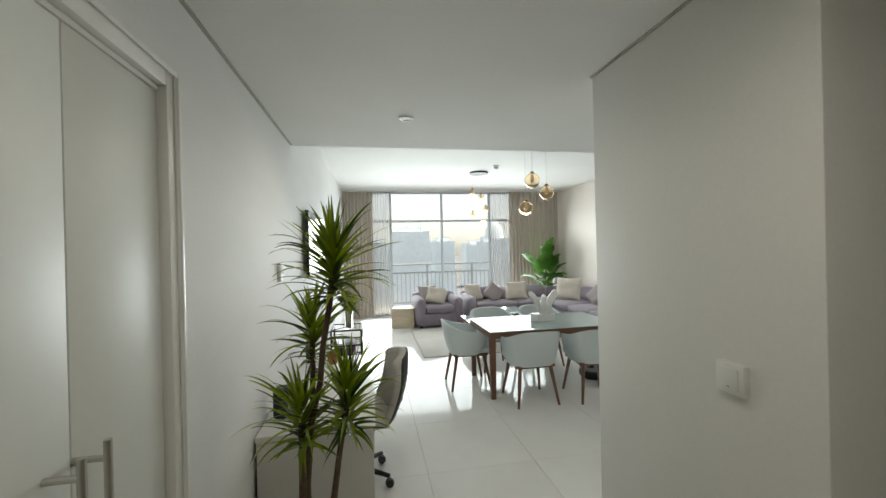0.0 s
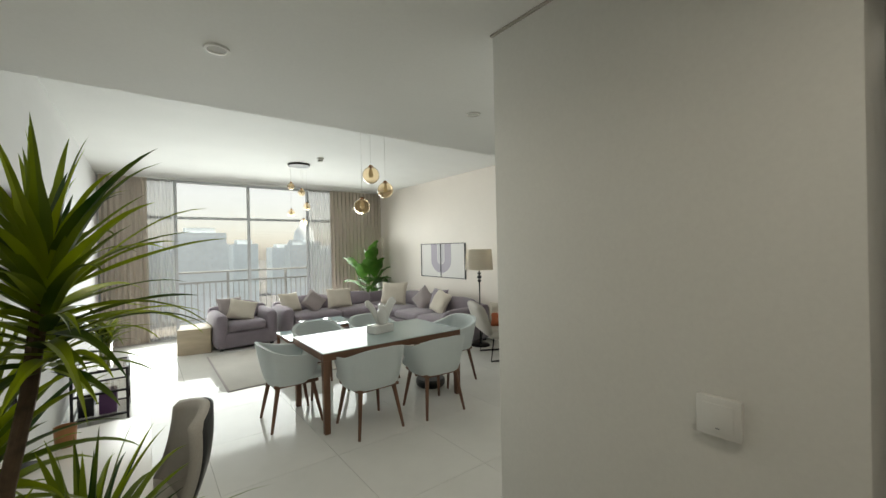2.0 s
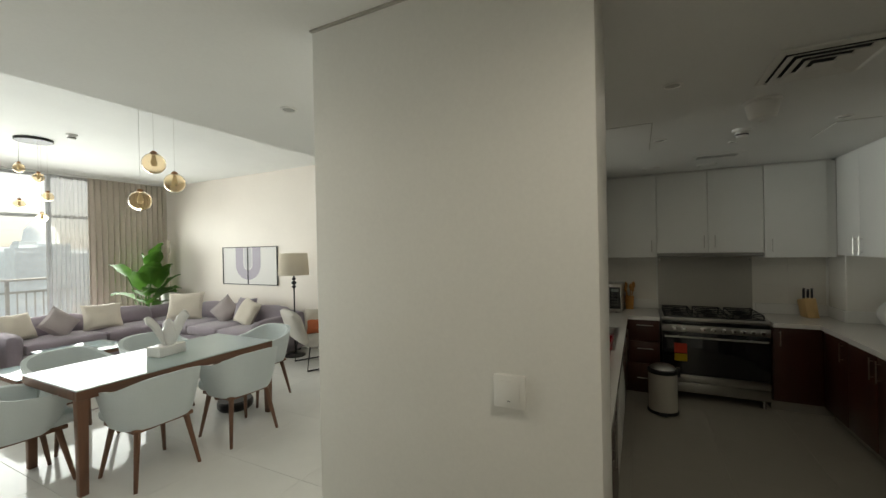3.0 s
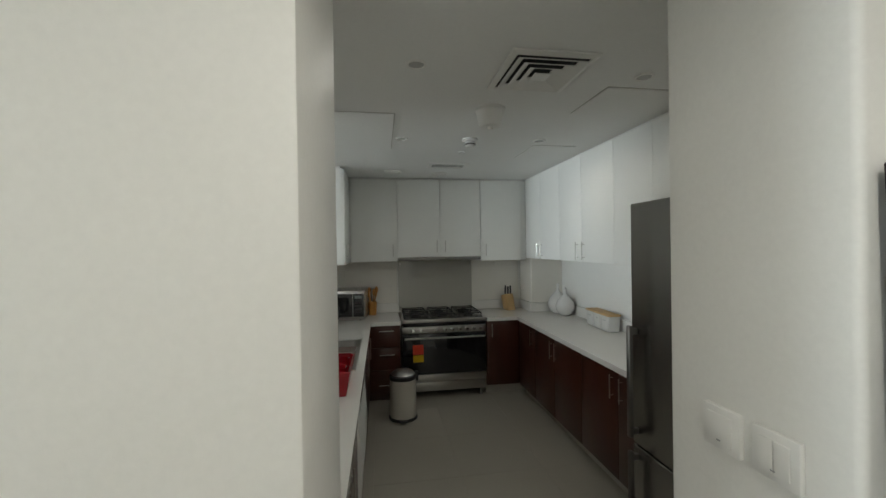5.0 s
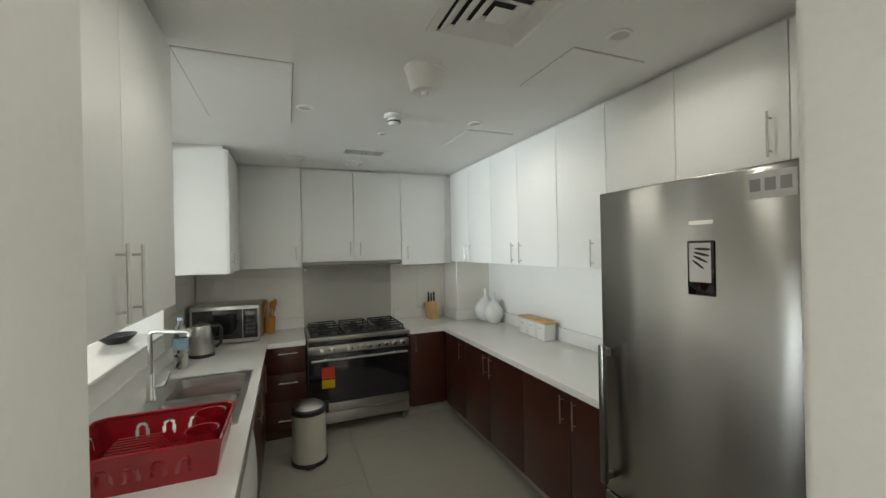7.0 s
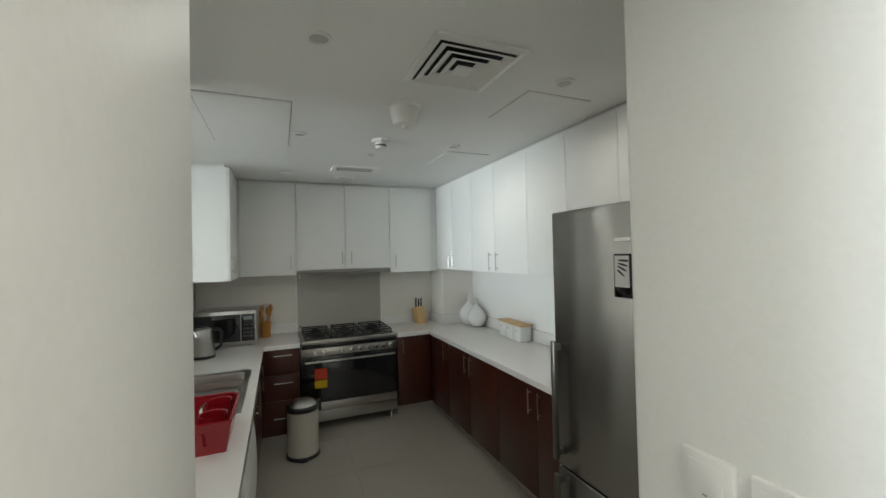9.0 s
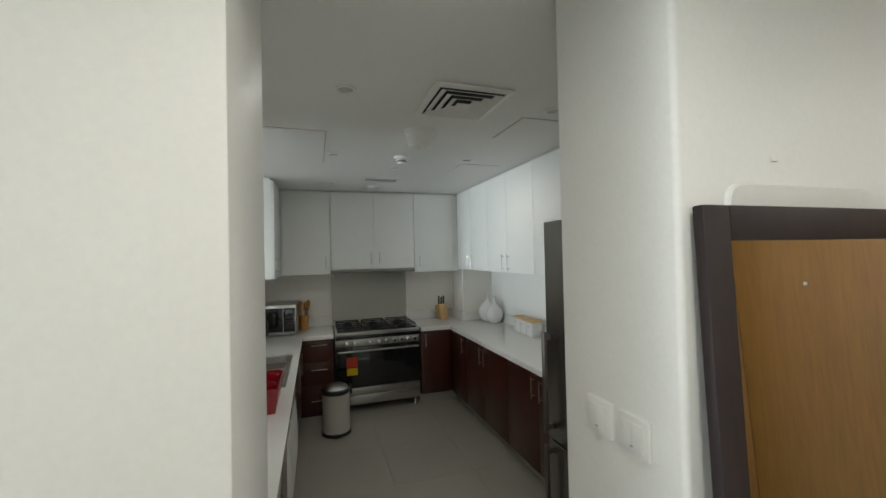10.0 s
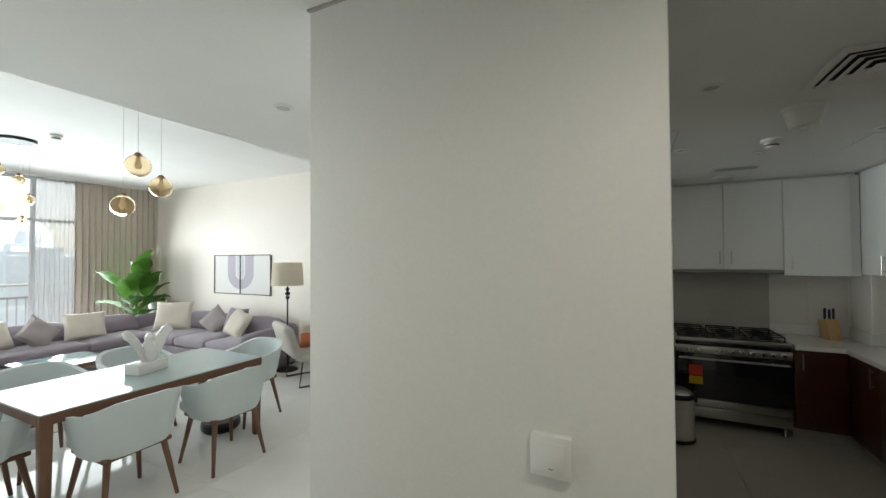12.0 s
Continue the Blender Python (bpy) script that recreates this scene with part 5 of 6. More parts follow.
def picture():
    p = thing("framed_picture", "wide abstract print in two halves with a thin black frame", "picture", RX, 6.88, 1.34)
    w, h = 0.72, 0.34
    part("backing", bm_box(-0.012, -0.001, -w, w, -h, h), PAPER, p, "white paper with two panels")
    b = bm_box(-0.024, -0.001, -w, w, h - 0.012, h)
    bm_box(-0.024, -0.001, -w, w, -h, -h + 0.012, bm=b)
    for y in (-w, -0.007 + 0.03, w - 0.014):
        bm_box(-0.024, -0.001, y, y + 0.014, -h + 0.012, h - 0.012, bm=b)
    part("frame", b, BLACKM, p, smooth=False)
    pts = 24

    def arch(r0, r1, x, mat, nm):
        c = bmesh.new()
        ring = []
        for k in range(pts + 1):
            a = math.pi + math.pi * k / pts
            ring.append([(r * math.cos(a) + 0.03, r * 0.82 * math.sin(a) + 0.02) for r in (r0, r1)])
        ring = [[(y, h - 0.013) for y, _ in ring[0]]] + ring + [[(y, h - 0.013) for y, _ in ring[-1]]]
        vs = [[c.verts.new((x, y, z)) for y, z in r] for r in ring]
        for a, e in zip(vs, vs[1:]):
            c.faces.new((a[0], a[1], e[1], e[0]))
        part(nm, c, mat, p, smooth=False)
    arch(0.12, 0.33, -0.0135, PRINTM, "mauve_arch")
    arch(0.0001, 0.1, -0.0135, PRINTD, "grey_arch")


picture()


def floor_lamp():
    l = thing("floor_lamp", "tall floor lamp with a beige drum shade and beaded stem", "lamp", 4.31, 5.33, 0)
    part("base", bm_lathe([(0, 0), (0.15, 0), (0.15, 0.012), (0.135, 0.024), (0.03, 0.032), (0.012, 0.05), (0, 0.05)], 32), BLACKM, l)
    part("stem", bm_tube([(0, 0, 0.04), (0, 0, 1.3)], 0.011, 12), BLACKM, l)
    for z, r in ((1.045, 0.032), (1.105, 0.038), (1.165, 0.03)):
        part("bead", bm_lathe([(0.011, z - r * 0.8), (r * 0.8, z - r * 0.5), (r, z), (r * 0.8, z + r * 0.5), (0.011, z + r * 0.8)], 18), BLACKP, l, "black turned bead")
    part("shade", bm_lathe([(0.225, 1.225), (0.205, 1.555), (0.202, 1.555), (0.222, 1.225)], 36), LINEN, l, "beige linen drum shade")
    part("shade_ring", bm_lathe([(0.01, 1.30), (0.215, 1.30), (0.215, 1.304), (0.01, 1.304)], 30), BLACKM, l)


floor_lamp()


def lounge_chair():
    c = thing("lounge_chair", "grey upholstered lounge chair on black metal runners", "chair", 4.18, 4.66, 0, 62)
    part("seat", bm_soft(-0.33, 0.33, -0.30, 0.30, 0.30, 0.43, 0.06, 0.02), MESHF, c)
    b = bm_soft(-0.33, 0.33, 0.24, 0.37, 0.36, 0.78, 0.06, 0.02)
    for v in b.verts:
        v.co.y += (v.co.z - 0.36) * 0.35
    part("backrest", b, MESHF, c)
    for s in (-1, 1):
        part("runner", bm_tube([(s * 0.3, -0.24, 0.31), (s * 0.3, -0.3, 0.012), (s * 0.3, 0.3, 0.012), (s * 0.3, 0.26, 0.32)], 0.011, 8), BLACKM, c)
    part("crossbar", bm_tube([(-0.3, -0.29, 0.06), (0.3, -0.29, 0.06)], 0.009, 8), BLACKM, c)


lounge_chair()
cushion(4.22, 4.74, 0.44, 0.40, 0.36, -30, -50, CREAM, "cream cushion on the lounge chair", 12)
cushion(4.12, 4.68, 0.44, 0.30, 0.22, -42, -50, RUST, "small rust-orange cushion on the lounge chair", 13)


def globe(parent, x, y, z, r, top, mat):
    part("cord", bm_tube([(x, y, z + r), (x, y, top)], 0.0013, 6), NICKEL, parent)
    g = part("globe", bm_lathe([(r * math.sin(math.pi * k / 16), -r * math.cos(math.pi * k / 16)) for k in range(16)], 26, (x, y, z)), mat, parent, "amber-tinted glass globe")
    so = g.modifiers.new("wall", "SOLIDIFY")
    so.thickness = 0.003
    part("cap", bm_lathe([(0.004, r + 0.018), (0.016, r + 0.014), (r * 0.34, r * 0.95), (r * 0.32, r * 0.92), (0, r * 0.9)], 20, (x, y, z)), TERRA, parent, "bronze metal cap")
    part("bulb", bm_lathe([(0, -r * 0.35), (r * 0.18, -r * 0.28), (r * 0.3, 0), (r * 0.2, r * 0.4), (r * 0.14, r * 0.8)], 14, (x, y, z)), material("bulb_opal", (0.85, 0.74, 0.56), 0.3) if "bulb_opal" not in bpy.data.materials else bpy.data.materials["bulb_opal"], parent, "opal bulb switched off")


def pendants():
    p = thing("pendant_lamp", "three amber glass globe pendants over the dining table", "lamp", 1.86, 4.26, HIGH)
    part("canopy", bm_lathe([(0, -0.025), (0.15, -0.025), (0.155, -0.018), (0.155, 0)], 30), BLACKM, p)
    for x, y, z in ((-0.09, -0.17, -0.655), (0.15, -0.02, -0.765), (-0.05, 0.12, -0.93)):
        globe(p, x, y, z, 0.083, -0.02, AMBER)
    q = thing("cluster_lamp", "round black ceiling plate with five small amber globes", "lamp", 1.985, 6.98, HIGH)
    part("canopy", bm_lathe([(0, -0.03), (0.165, -0.03), (0.17, -0.022), (0.17, 0)], 34), BLACKM, q)
    for x, y, z in ((-0.13, 0.0, -0.36), (0.0, -0.1, -0.465), (-0.115, 0.06, -0.775), (0.12, 0.02, -0.665), (0.09, 0.1, -0.915)):
        globe(q, x, y, z, 0.055, -0.02, AMBER)


pendants()


def blade(b, base, direction, length, width, droop, seg=7, fold=0.25, twist=0.0):
    """One strap leaf: narrow, folded along its midrib, arching over under its own weight."""
    d = Vector(direction).normalized()
    side = d.cross(Vector((0, 0, 1)))
    side = side.normalized() if side.length > 0.05 else Vector((1, 0, 0))
    p, rows = Vector(base), []
    for k in range(seg + 1):
        u = k / seg
        w = width * (0.55 + 0.45 * math.sin(math.pi * min(1, u * 1.6 + 0.15))) * (1 - u ** 3.0)
        up = side.cross(d)
        s2 = side * math.cos(twist * u) + up * math.sin(twist * u)
        rows.append((b.verts.new(p - s2 * w + up * w * fold), b.verts.new(p), b.verts.new(p + s2 * w + up * w * fold)))
        p = p + d * (length / seg)
        d = (d + Vector((0, 0, -droop / seg * (0.4 + 1.6 * u)))).normalized()
    for a, c in zip(rows, rows[1:]):
        b.faces.new((a[0], a[1], c[1], c[0])), b.faces.new((a[1], a[2], c[2], c[1]))


def dracaena():
    t = thing("dracaena_plant", "tall dracaena with four tufts of narrow green leaves in a pot", "plant", -0.24, 1.52, 0)
    part("pot", bm_lathe([(0, 0), (0.12, 0), (0.155, 0.26), (0.16, 0.28), (0.148, 0.28), (0.142, 0.25), (0, 0.25)], 30), BLACKP, t, "dark plant pot")
    part("soil", bm_lathe([(0.143, 0.252), (0.08, 0.262), (0, 0.265)], 24), SOIL, t)
    rng = random.Random(11)
    heads = (((0.105, -0.03, 1.535), [(0.0, 0.0, 0.25), (-0.01, -0.02, 0.75), (0.015, -0.02, 0.98), (0.05, -0.05, 1.12), (0.06, -0.04, 1.24), (0.085, -0.03, 1.38), (0.105, -0.03, 1.56)], 104, 0.232, 0.21),
             ((0.01, 0.06, 1.27), [(-0.03, 0.02, 0.25), (-0.02, 0.05, 0.7), (0.005, 0.06, 1.0), (0.01, 0.06, 1.15), (0.01, 0.06, 1.28)], 50, 0.20, 0.18),
             ((0.14, 0.0, 1.02), [(0.03, -0.03, 0.25), (0.06, -0.05, 0.5), (0.11, -0.03, 0.85), (0.14, 0.0, 1.02)], 88, 0.25, 0.2),
             ((-0.02, -0.03, 0.97), [(-0.01, -0.04, 0.25), (-0.02, -0.04, 0.7), (-0.02, -0.03, 0.97)], 58, 0.235, 0.17))
    for (hx, hy, hz), cane, count, length, spread in heads:
        part("cane", bm_tube(cane, [0.016, 0.014] + [0.0105] * (len(cane) - 2), 10), BARK, t)
        b = bmesh.new()
        for k in range(count):
            u = k / count
            az = k * 2.39996 + rng.uniform(-0.45, 0.45)
            el = radians(78 - 76 * u ** 0.85 + rng.uniform(-16, 16))
            zz = hz + 0.08 - spread * u
            d = (math.cos(az) * math.cos(el), math.sin(az) * math.cos(el), math.sin(el))
            L = length * (0.42 + 0.68 * math.sin(math.pi * min(1, u * 0.8 + 0.12))) * rng.uniform(0.72, 1.2)
            blade(b, (hx + 0.012 * math.cos(az), hy + 0.012 * math.sin(az), zz), d, L, rng.uniform(0.010, 0.0145), rng.uniform(0.3, 1.4), 9, 0.35, rng.uniform(-0.9, 0.9))
        part("tuft", b, LEAF, t, "tuft of narrow yellow-green leaves")


dracaena()


def leaf_broad(b, base, direction, length, width, droop, rng):
    d = Vector(direction).normalized()
    p = Vector(base)
    side = d.cross(Vector((0, 0, 1)))
    side = side.normalized() if side.length > 0.05 else Vector((1, 0, 0))
    rows = []
    n = 10
    for k in range(n + 1):
        u = k / n
        w = width * math.sin(math.pi * min(1, u * 0.93 + 0.05)) ** 0.75
        up = side.cross(d)
        wav = 0.012 * math.sin(u * 14 + rng.random())
        rows.append([b.verts.new(p + side * w * s + up * (abs(s) * w * 0.28 + wav * s)) for s in (-1, -0.5, 0, 0.5, 1)])
        p = p + d * (length / n)
        d = (d + Vector((0, 0, -droop / n * (0.3 + 1.5 * u)))).normalized()
    for a, c in zip(rows, rows[1:]):
        for j in range(4):
            b.faces.new((a[j], a[j + 1], c[j + 1], c[j]))


def corner_plant():
    t = thing("corner_plant", "large broad-leaved green plant in a dark pot behind the sofa", "plant", 4.15, 9.02, 0)
    part("pot", bm_lathe([(0, 0), (0.14, 0), (0.18, 0.34), (0.18, 0.36), (0.165, 0.36), (0.16, 0.32), (0, 0.32)], 28), BLACKP, t)
    part("soil", bm_lathe([(0.161, 0.322), (0, 0.335)], 20), SOIL, t)
    rng = random.Random(5)
    spec = [(-0.50, -0.15, 1.28, 0.34, 0.09), (0.1, -0.1, 1.50, 0.34, 0.1), (0.18, 0.05, 1.42, 0.32, 0.1), (-0.05, -0.2, 1.12, 0.34, 0.11), (0.16, -0.2, 1.05, 0.34, 0.11), (-0.2, -0.08, 1.02, 0.32, 0.1), (0.08, -0.25, 0.84, 0.32, 0.11), (-0.12, -0.25, 0.76, 0.3, 0.1), (0.24, -0.12, 0.88, 0.3, 0.1), (-0.28, 0.05, 0.86, 0.3, 0.1), (0.02, 0.1, 1.3, 0.32, 0.1), (0.1, -0.2, 0.66, 0.28, 0.1), (-0.05, -0.26, 0.94, 0.3, 0.1), (0.2, -0.22, 1.2, 0.3, 0.11), (0.0, -0.18, 1.22, 0.3, 0.11), (-0.14, -0.2, 0.9, 0.3, 0.11), (0.3, -0.2, 1.02, 0.3, 0.1), (0.14, -0.28, 0.94, 0.28, 0.1), (0.06, -0.16, 1.4, 0.3, 0.11)]
    for x, y, z, L, w in spec:
        stem_end = Vector((x * 0.72, y * 0.72, z - 0.1))
        part("stem", bm_tube([(x * 0.06, y * 0.06, 0.3), (x * 0.3, y * 0.3, z * 0.55), stem_end], [0.012, 0.009, 0.006], 7), LEAFB, t)
        b = bmesh.new()
        leaf_broad(b, stem_end, (x * 1.3 + rng.uniform(-0.12, 0.12), y * 1.3 - 0.1, 0.75 if z > 1.0 else 0.3), L * 1.3, w * 1.6, 1.0, rng)
        part("leaf", b, LEAFB, t)
    v = thing("tall_planter", "tall white ceramic planter with dried pale stems", "planter", 4.53, 8.98, 0)
    part("pot", bm_lathe([(0, 0), (0.1, 0), (0.15, 0.82), (0.152, 0.84), (0.138, 0.84), (0.13, 0.76), (0, 0.76)], 28), CERAM, v)
    for k in range(4):
        a = k * 1.9
        part("stem", bm_tube([(0.03 * math.cos(a), 0.03 * math.sin(a), 0.75), (0.05 * math.cos(a) - 0.05, 0.05 * math.sin(a), 1.3), (0.07 * math.cos(a) - 0.1, 0.06 * math.sin(a) - 0.05, 1.62 + 0.04 * k)], 0.004, 6), OAK, v)
        part("plume", bm_lathe([(0, -0.1), (0.022, -0.05), (0.03, 0.0), (0.02, 0.06), (0, 0.1)], 12, (0.07 * math.cos(a) - 0.1, 0.06 * math.sin(a) - 0.05, 1.66 + 0.04 * k)), CREAM, v, "pale dried plume")


corner_plant()


# ---- west side: desk, chair, television, glass stand ----
def desk():
    d = thing("desk", "white writing desk with a solid end panel against the wall", "desk", -0.27, 2.56, 0)
    part("top", bm_box(-0.268, 0.272, -0.66, 0.655, 0.725, 0.752, 0.004), DESKW, d)
    part("end_panel", bm_box(-0.262, 0.262, -0.655, -0.628, 0, 0.724, 0.003), DESKW, d)
    part("end_panel", bm_box(-0.262, 0.262, 0.62, 0.648, 0, 0.724, 0.003), DESKW, d)
    part("modesty_panel", bm_box(-0.262, -0.24, -0.627, 0.619, 0.3, 0.724), DESKW, d)


desk()
cup = thing("copper_cup", "small copper-coloured cup on the desk", "cup", -0.30, 3.02, 0.753)
part("vessel", bm_lathe([(0, 0), (0.036, 0), (0.04, 0.085), (0.037, 0.085), (0.033, 0.006), (0, 0.006)], 22), TERRA, cup)
pad = thing("wireless_charger", "flat round black charging pad on the desk", "charger", -0.40, 2.86, 0.753)
part("disc", bm_lathe([(0, 0), (0.05, 0), (0.052, 0.006), (0.045, 0.011), (0, 0.011)], 26), BLACKP, pad)
spk = thing("desk_speaker", "small black speaker at the back of the desk", "speaker", -0.46, 2.12, 0.753)
part("case", bm_box(-0.04, 0.04, -0.05, 0.05, 0, 0.15, 0.02, 3), BLACKP, spk)
part("grille", bm_lathe([(0.0, 0.151), (0.025, 0.1515)], 16), IRON, spk)
bot = thing("dark_bottle", "slim dark bottle standing on the desk", "bottle", -0.47, 3.1, 0.753)
part("vessel", bm_lathe([(0, 0), (0.03, 0), (0.032, 0.02), (0.032, 0.15), (0.012, 0.19), (0.012, 0.23), (0, 0.23)], 20), BLACKG, bot)


def office_chair():
    c = thing("office_chair", "taupe swivel office chair on black castors at the desk", "chair", -0.15, 2.78, 0, 96)
    part("column", bm_tube([(0, 0, 0.09), (0, 0, 0.42)], 0.022, 14), BLACKM, c)
    for k in range(5):
        a = radians(72 * k + 20)
        leg = part("base_arm", bm_tube([(0, 0, 0.11), (0.27 * math.cos(a), 0.27 * math.sin(a), 0.075)], [0.024, 0.014], 8), BLACKP, c)
        w = bm_lathe([(0, -0.022), (0.026, -0.02), (0.03, 0), (0.026, 0.02), (0, 0.022)], 16)
        bmesh.ops.rotate(w, verts=w.verts[:], matrix=Matrix.Rotation(radians(90), 3, "Y"), cent=(0, 0, 0))
        bmesh.ops.translate(w, verts=w.verts[:], vec=(0.27 * math.cos(a), 0.27 * math.sin(a), 0.03))
        part("castor", w, BLACKP, leg, "black castor")
    part("seat", bm_soft(-0.235, 0.235, -0.23, 0.22, 0.42, 0.50, 0.04, 0.02), MESHF, c)
    b = bmesh.new()
    rows = []
    for i in range(13):
        v = i / 12
        z = 0.46 + 0.42 * v
        row = []
        for j in range(13):
            u = j / 12 * 2 - 1
            wid = 0.225 * (1 - 0.45 * max(0, v - 0.6) ** 1.5 * 2.2)
            y = -0.24 - 0.09 * v - 0.03 * math.sin(v * 3) + 0.075 * u * u
            row.append(b.verts.new((u * wid, y, z - 0.045 * u * u * v)))
        rows.append(row)
    for i in range(12):
        for j in range(12):
            b.faces.new((rows[i][j], rows[i][j + 1], rows[i + 1][j + 1], rows[i + 1][j]))
    back = part("backrest", b, MESHF, c, "curved taupe fabric backrest")
    so = back.modifiers.new("thick", "SOLIDIFY")
    so.thickness, so.offset = 0.045, 1
    b = bmesh.new()
    rows = [[b.verts.new((u * 0.228 * (1 - 0.45 * max(0, v - 0.6) ** 1.5 * 2.2), -0.288 - 0.09 * v - 0.03 * math.sin(v * 3) + 0.08 * u * u, 0.458 + 0.425 * v - 0.045 * u * u * v)) for u in [j / 6 - 1 for j in range(13)]] for v in [i / 12 for i in range(13)]]
    for i in range(12):
        for j in range(12):
            b.faces.new((rows[i][j], rows[i][j + 1], rows[i + 1][j + 1], rows[i + 1][j]))
    rear = part("back_shell", b, BLACKP, c, "black plastic back shell")
    so = rear.modifiers.new("thick", "SOLIDIFY")
    so.thickness, so.offset = 0.012, 1
    part("spine", bm_tube([(0, -0.06, 0.40), (0, -0.25, 0.41), (0, -0.335, 0.52), (0, -0.345, 0.66)], 0.016, 8), BLACKP, c, "black support spine")


office_chair()
tv = thing("television", "thin black wall-mounted television", "television", LX, 4.5, 1.68)
part("casing", bm_box(0.03, 0.058, -0.61, 0.61, -0.33, 0.305, 0.004), BLACKP, tv)
part("screen", bm_box(0.0582, 0.0605, -0.6, 0.6, -0.315, 0.295), BLACKG, tv, "dark glossy screen")
part("bracket", bm_box(0.0, 0.03, -0.2, 0.2, -0.15, 0.15), BLACKM, tv)


def glass_stand():
    s = thing("glass_stand", "black metal frame stand with glass shelves by the wall", "stand", -0.36, 5.78, 0)
    for x in (-0.2, 0.2):
        for y in (-0.24, 0.24):
            part("post", bm_box(x - 0.011, x + 0.011, y - 0.011, y + 0.011, 0, 0.50), BLACKM, s)
    for z in (0.06, 0.285, 0.49):
        f = bm_box(-0.2, 0.2, -0.251, -0.229, z - 0.01, z + 0.01)
        bm_box(-0.2, 0.2, 0.229, 0.251, z - 0.01, z + 0.01, bm=f), bm_box(-0.211, -0.189, -0.229, 0.229, z - 0.01, z + 0.01, bm=f), bm_box(0.189, 0.211, -0.229, 0.229, z - 0.01, z + 0.01, bm=f)
        part("rail", f, BLACKM, s, smooth=False)
        part("shelf", bm_box(-0.189, 0.189, -0.229, 0.229, z - 0.004, z + 0.004), GLASS, s, "clear glass shelf")


glass_stand()
for x, y, w, h, mat, lab in ((-0.31, 5.70, 0.13, 0.2, PURPLE, "dark purple card box on the lower shelf"), (-0.47, 5.72, 0.11, 0.17, BLACKP, "black box on the lower shelf")):
    bx = thing("box", lab, "box", x, y, 0.065)
    part("carton", bm_box(-w / 2, w / 2, -0.1, 0.1, 0, h, 0.004), mat, bx)


def vase_plant():
    v = thing("bamboo_vase", "lucky bamboo stems with leaves in a clear glass vase", "plant", -0.33, 5.66, 0.495)
    part("vase", bm_lathe([(0, 0.004), (0.055, 0), (0.06, 0.01), (0.062, 0.26), (0.058, 0.26), (0.055, 0.014), (0, 0.012)], 24), GLASS, v, "clear glass cylinder vase")
    rng = random.Random(9)
    b = bmesh.new()
    for k in range(8):
        a = k * 0.8
        x, y = 0.028 * math.cos(a), 0.028 * math.sin(a)
        h = rng.uniform(0.26, 0.42)
        part("stem", bm_tube([(x, y, 0.015), (x * 1.3, y * 1.3, h * 0.6), (x * 1.8, y * 1.8, h)], 0.008, 8), material("bamboo_stem", (0.3, 0.33, 0.08), 0.5) if "bamboo_stem" not in bpy.data.materials else bpy.data.materials["bamboo_stem"], v)
        for q in range(11):
            az = rng.uniform(0, 6.28)
            blade(b, (x * 1.8, y * 1.8, h - 0.02 * q * 0.5), (math.cos(az), math.sin(az), rng.uniform(0.3, 1.2)), rng.uniform(0.18, 0.34), 0.014, rng.uniform(0.6, 1.9), 7, 0.3)
    part("leaves", b, LEAF, v)


vase_plant()


# ---- hall ----
def closet():
    c = thing("closet", "white lacquered double-door closet built into the hall wall", "closet", HX, 0.85, 0)
    for lo, hi in ((0.338, 0.402), (-0.424, -0.36)):
        part("jamb", bm_box(-0.05, 0.008, lo, hi, 0, 2.107, 0.004), TRIMP, c)
    part("head", bm_box(-0.05, 0.0075, -0.36, 0.338, 2.05, 2.107, 0.004), TRIMP, c)
    part("door_stop", bm_box(-0.05, -0.012, -0.3595, 0.3375, 2.035, 2.0495, 0.002, 1), TRIMP, c)
    for lo, hi in ((0.386, 0.4025), (0.372, 0.378)):
        part("moulding", bm_box(0.0083, 0.016, lo, hi, 0, 2.1065, 0.003), TRIMP, c)
    part("moulding", bm_box(0.0083, 0.016, -0.424, 0.386, 2.091, 2.1065, 0.003), TRIMP, c)
    for a, e, h in ((-0.358, -0.0015, -0.065), (0.0015, 0.332, 0.005)):
        d = part("door", bm_box(-0.047, -0.016, a, e, 0.012, 2.034, 0.003), CLOSET, c, "glossy pale grey-white door")
        b = bm_tube([(0.042, h, 0.93), (0.042, h, 1.24)], 0.0075, 12)
        for z in (0.97, 1.205):
            bm_tube([(-0.016, h, z), (0.042, h, z)], 0.0065, 10, b)
        part("handle", b, NICKEL, d, "long satin nickel bar handle")


closet()


def switch_plate(name, label, m, group, toggles=1, box=0.0):
    s = new(name)
    s.matrix_basis = m
    tagged(s, label, "switch", group)
    part("plate", bm_box(-0.043, 0.043, -0.012, 0.0, -0.043, 0.043, 0.003), WHITEP, s)
    if box:
        part("back_box", bm_box(-0.041, 0.041, 0.0, box, -0.041, 0.041, 0.004), WHITEP, s, "raised white back box")
    for k in range(toggles):
        w = 0.06 / toggles
        x = -0.03 + w * (k + 0.5)
        t = part("rocker", bm_box(x - w / 2 + 0.001, x + w / 2 - 0.001, -0.016, -0.0122, -0.03, 0.03, 0.002), WHITEP, s)
    part("indicator", bm_box(-0.004, 0.004, -0.0168, -0.0162, -0.024, -0.021), GREYL, s, "tiny grey mark")


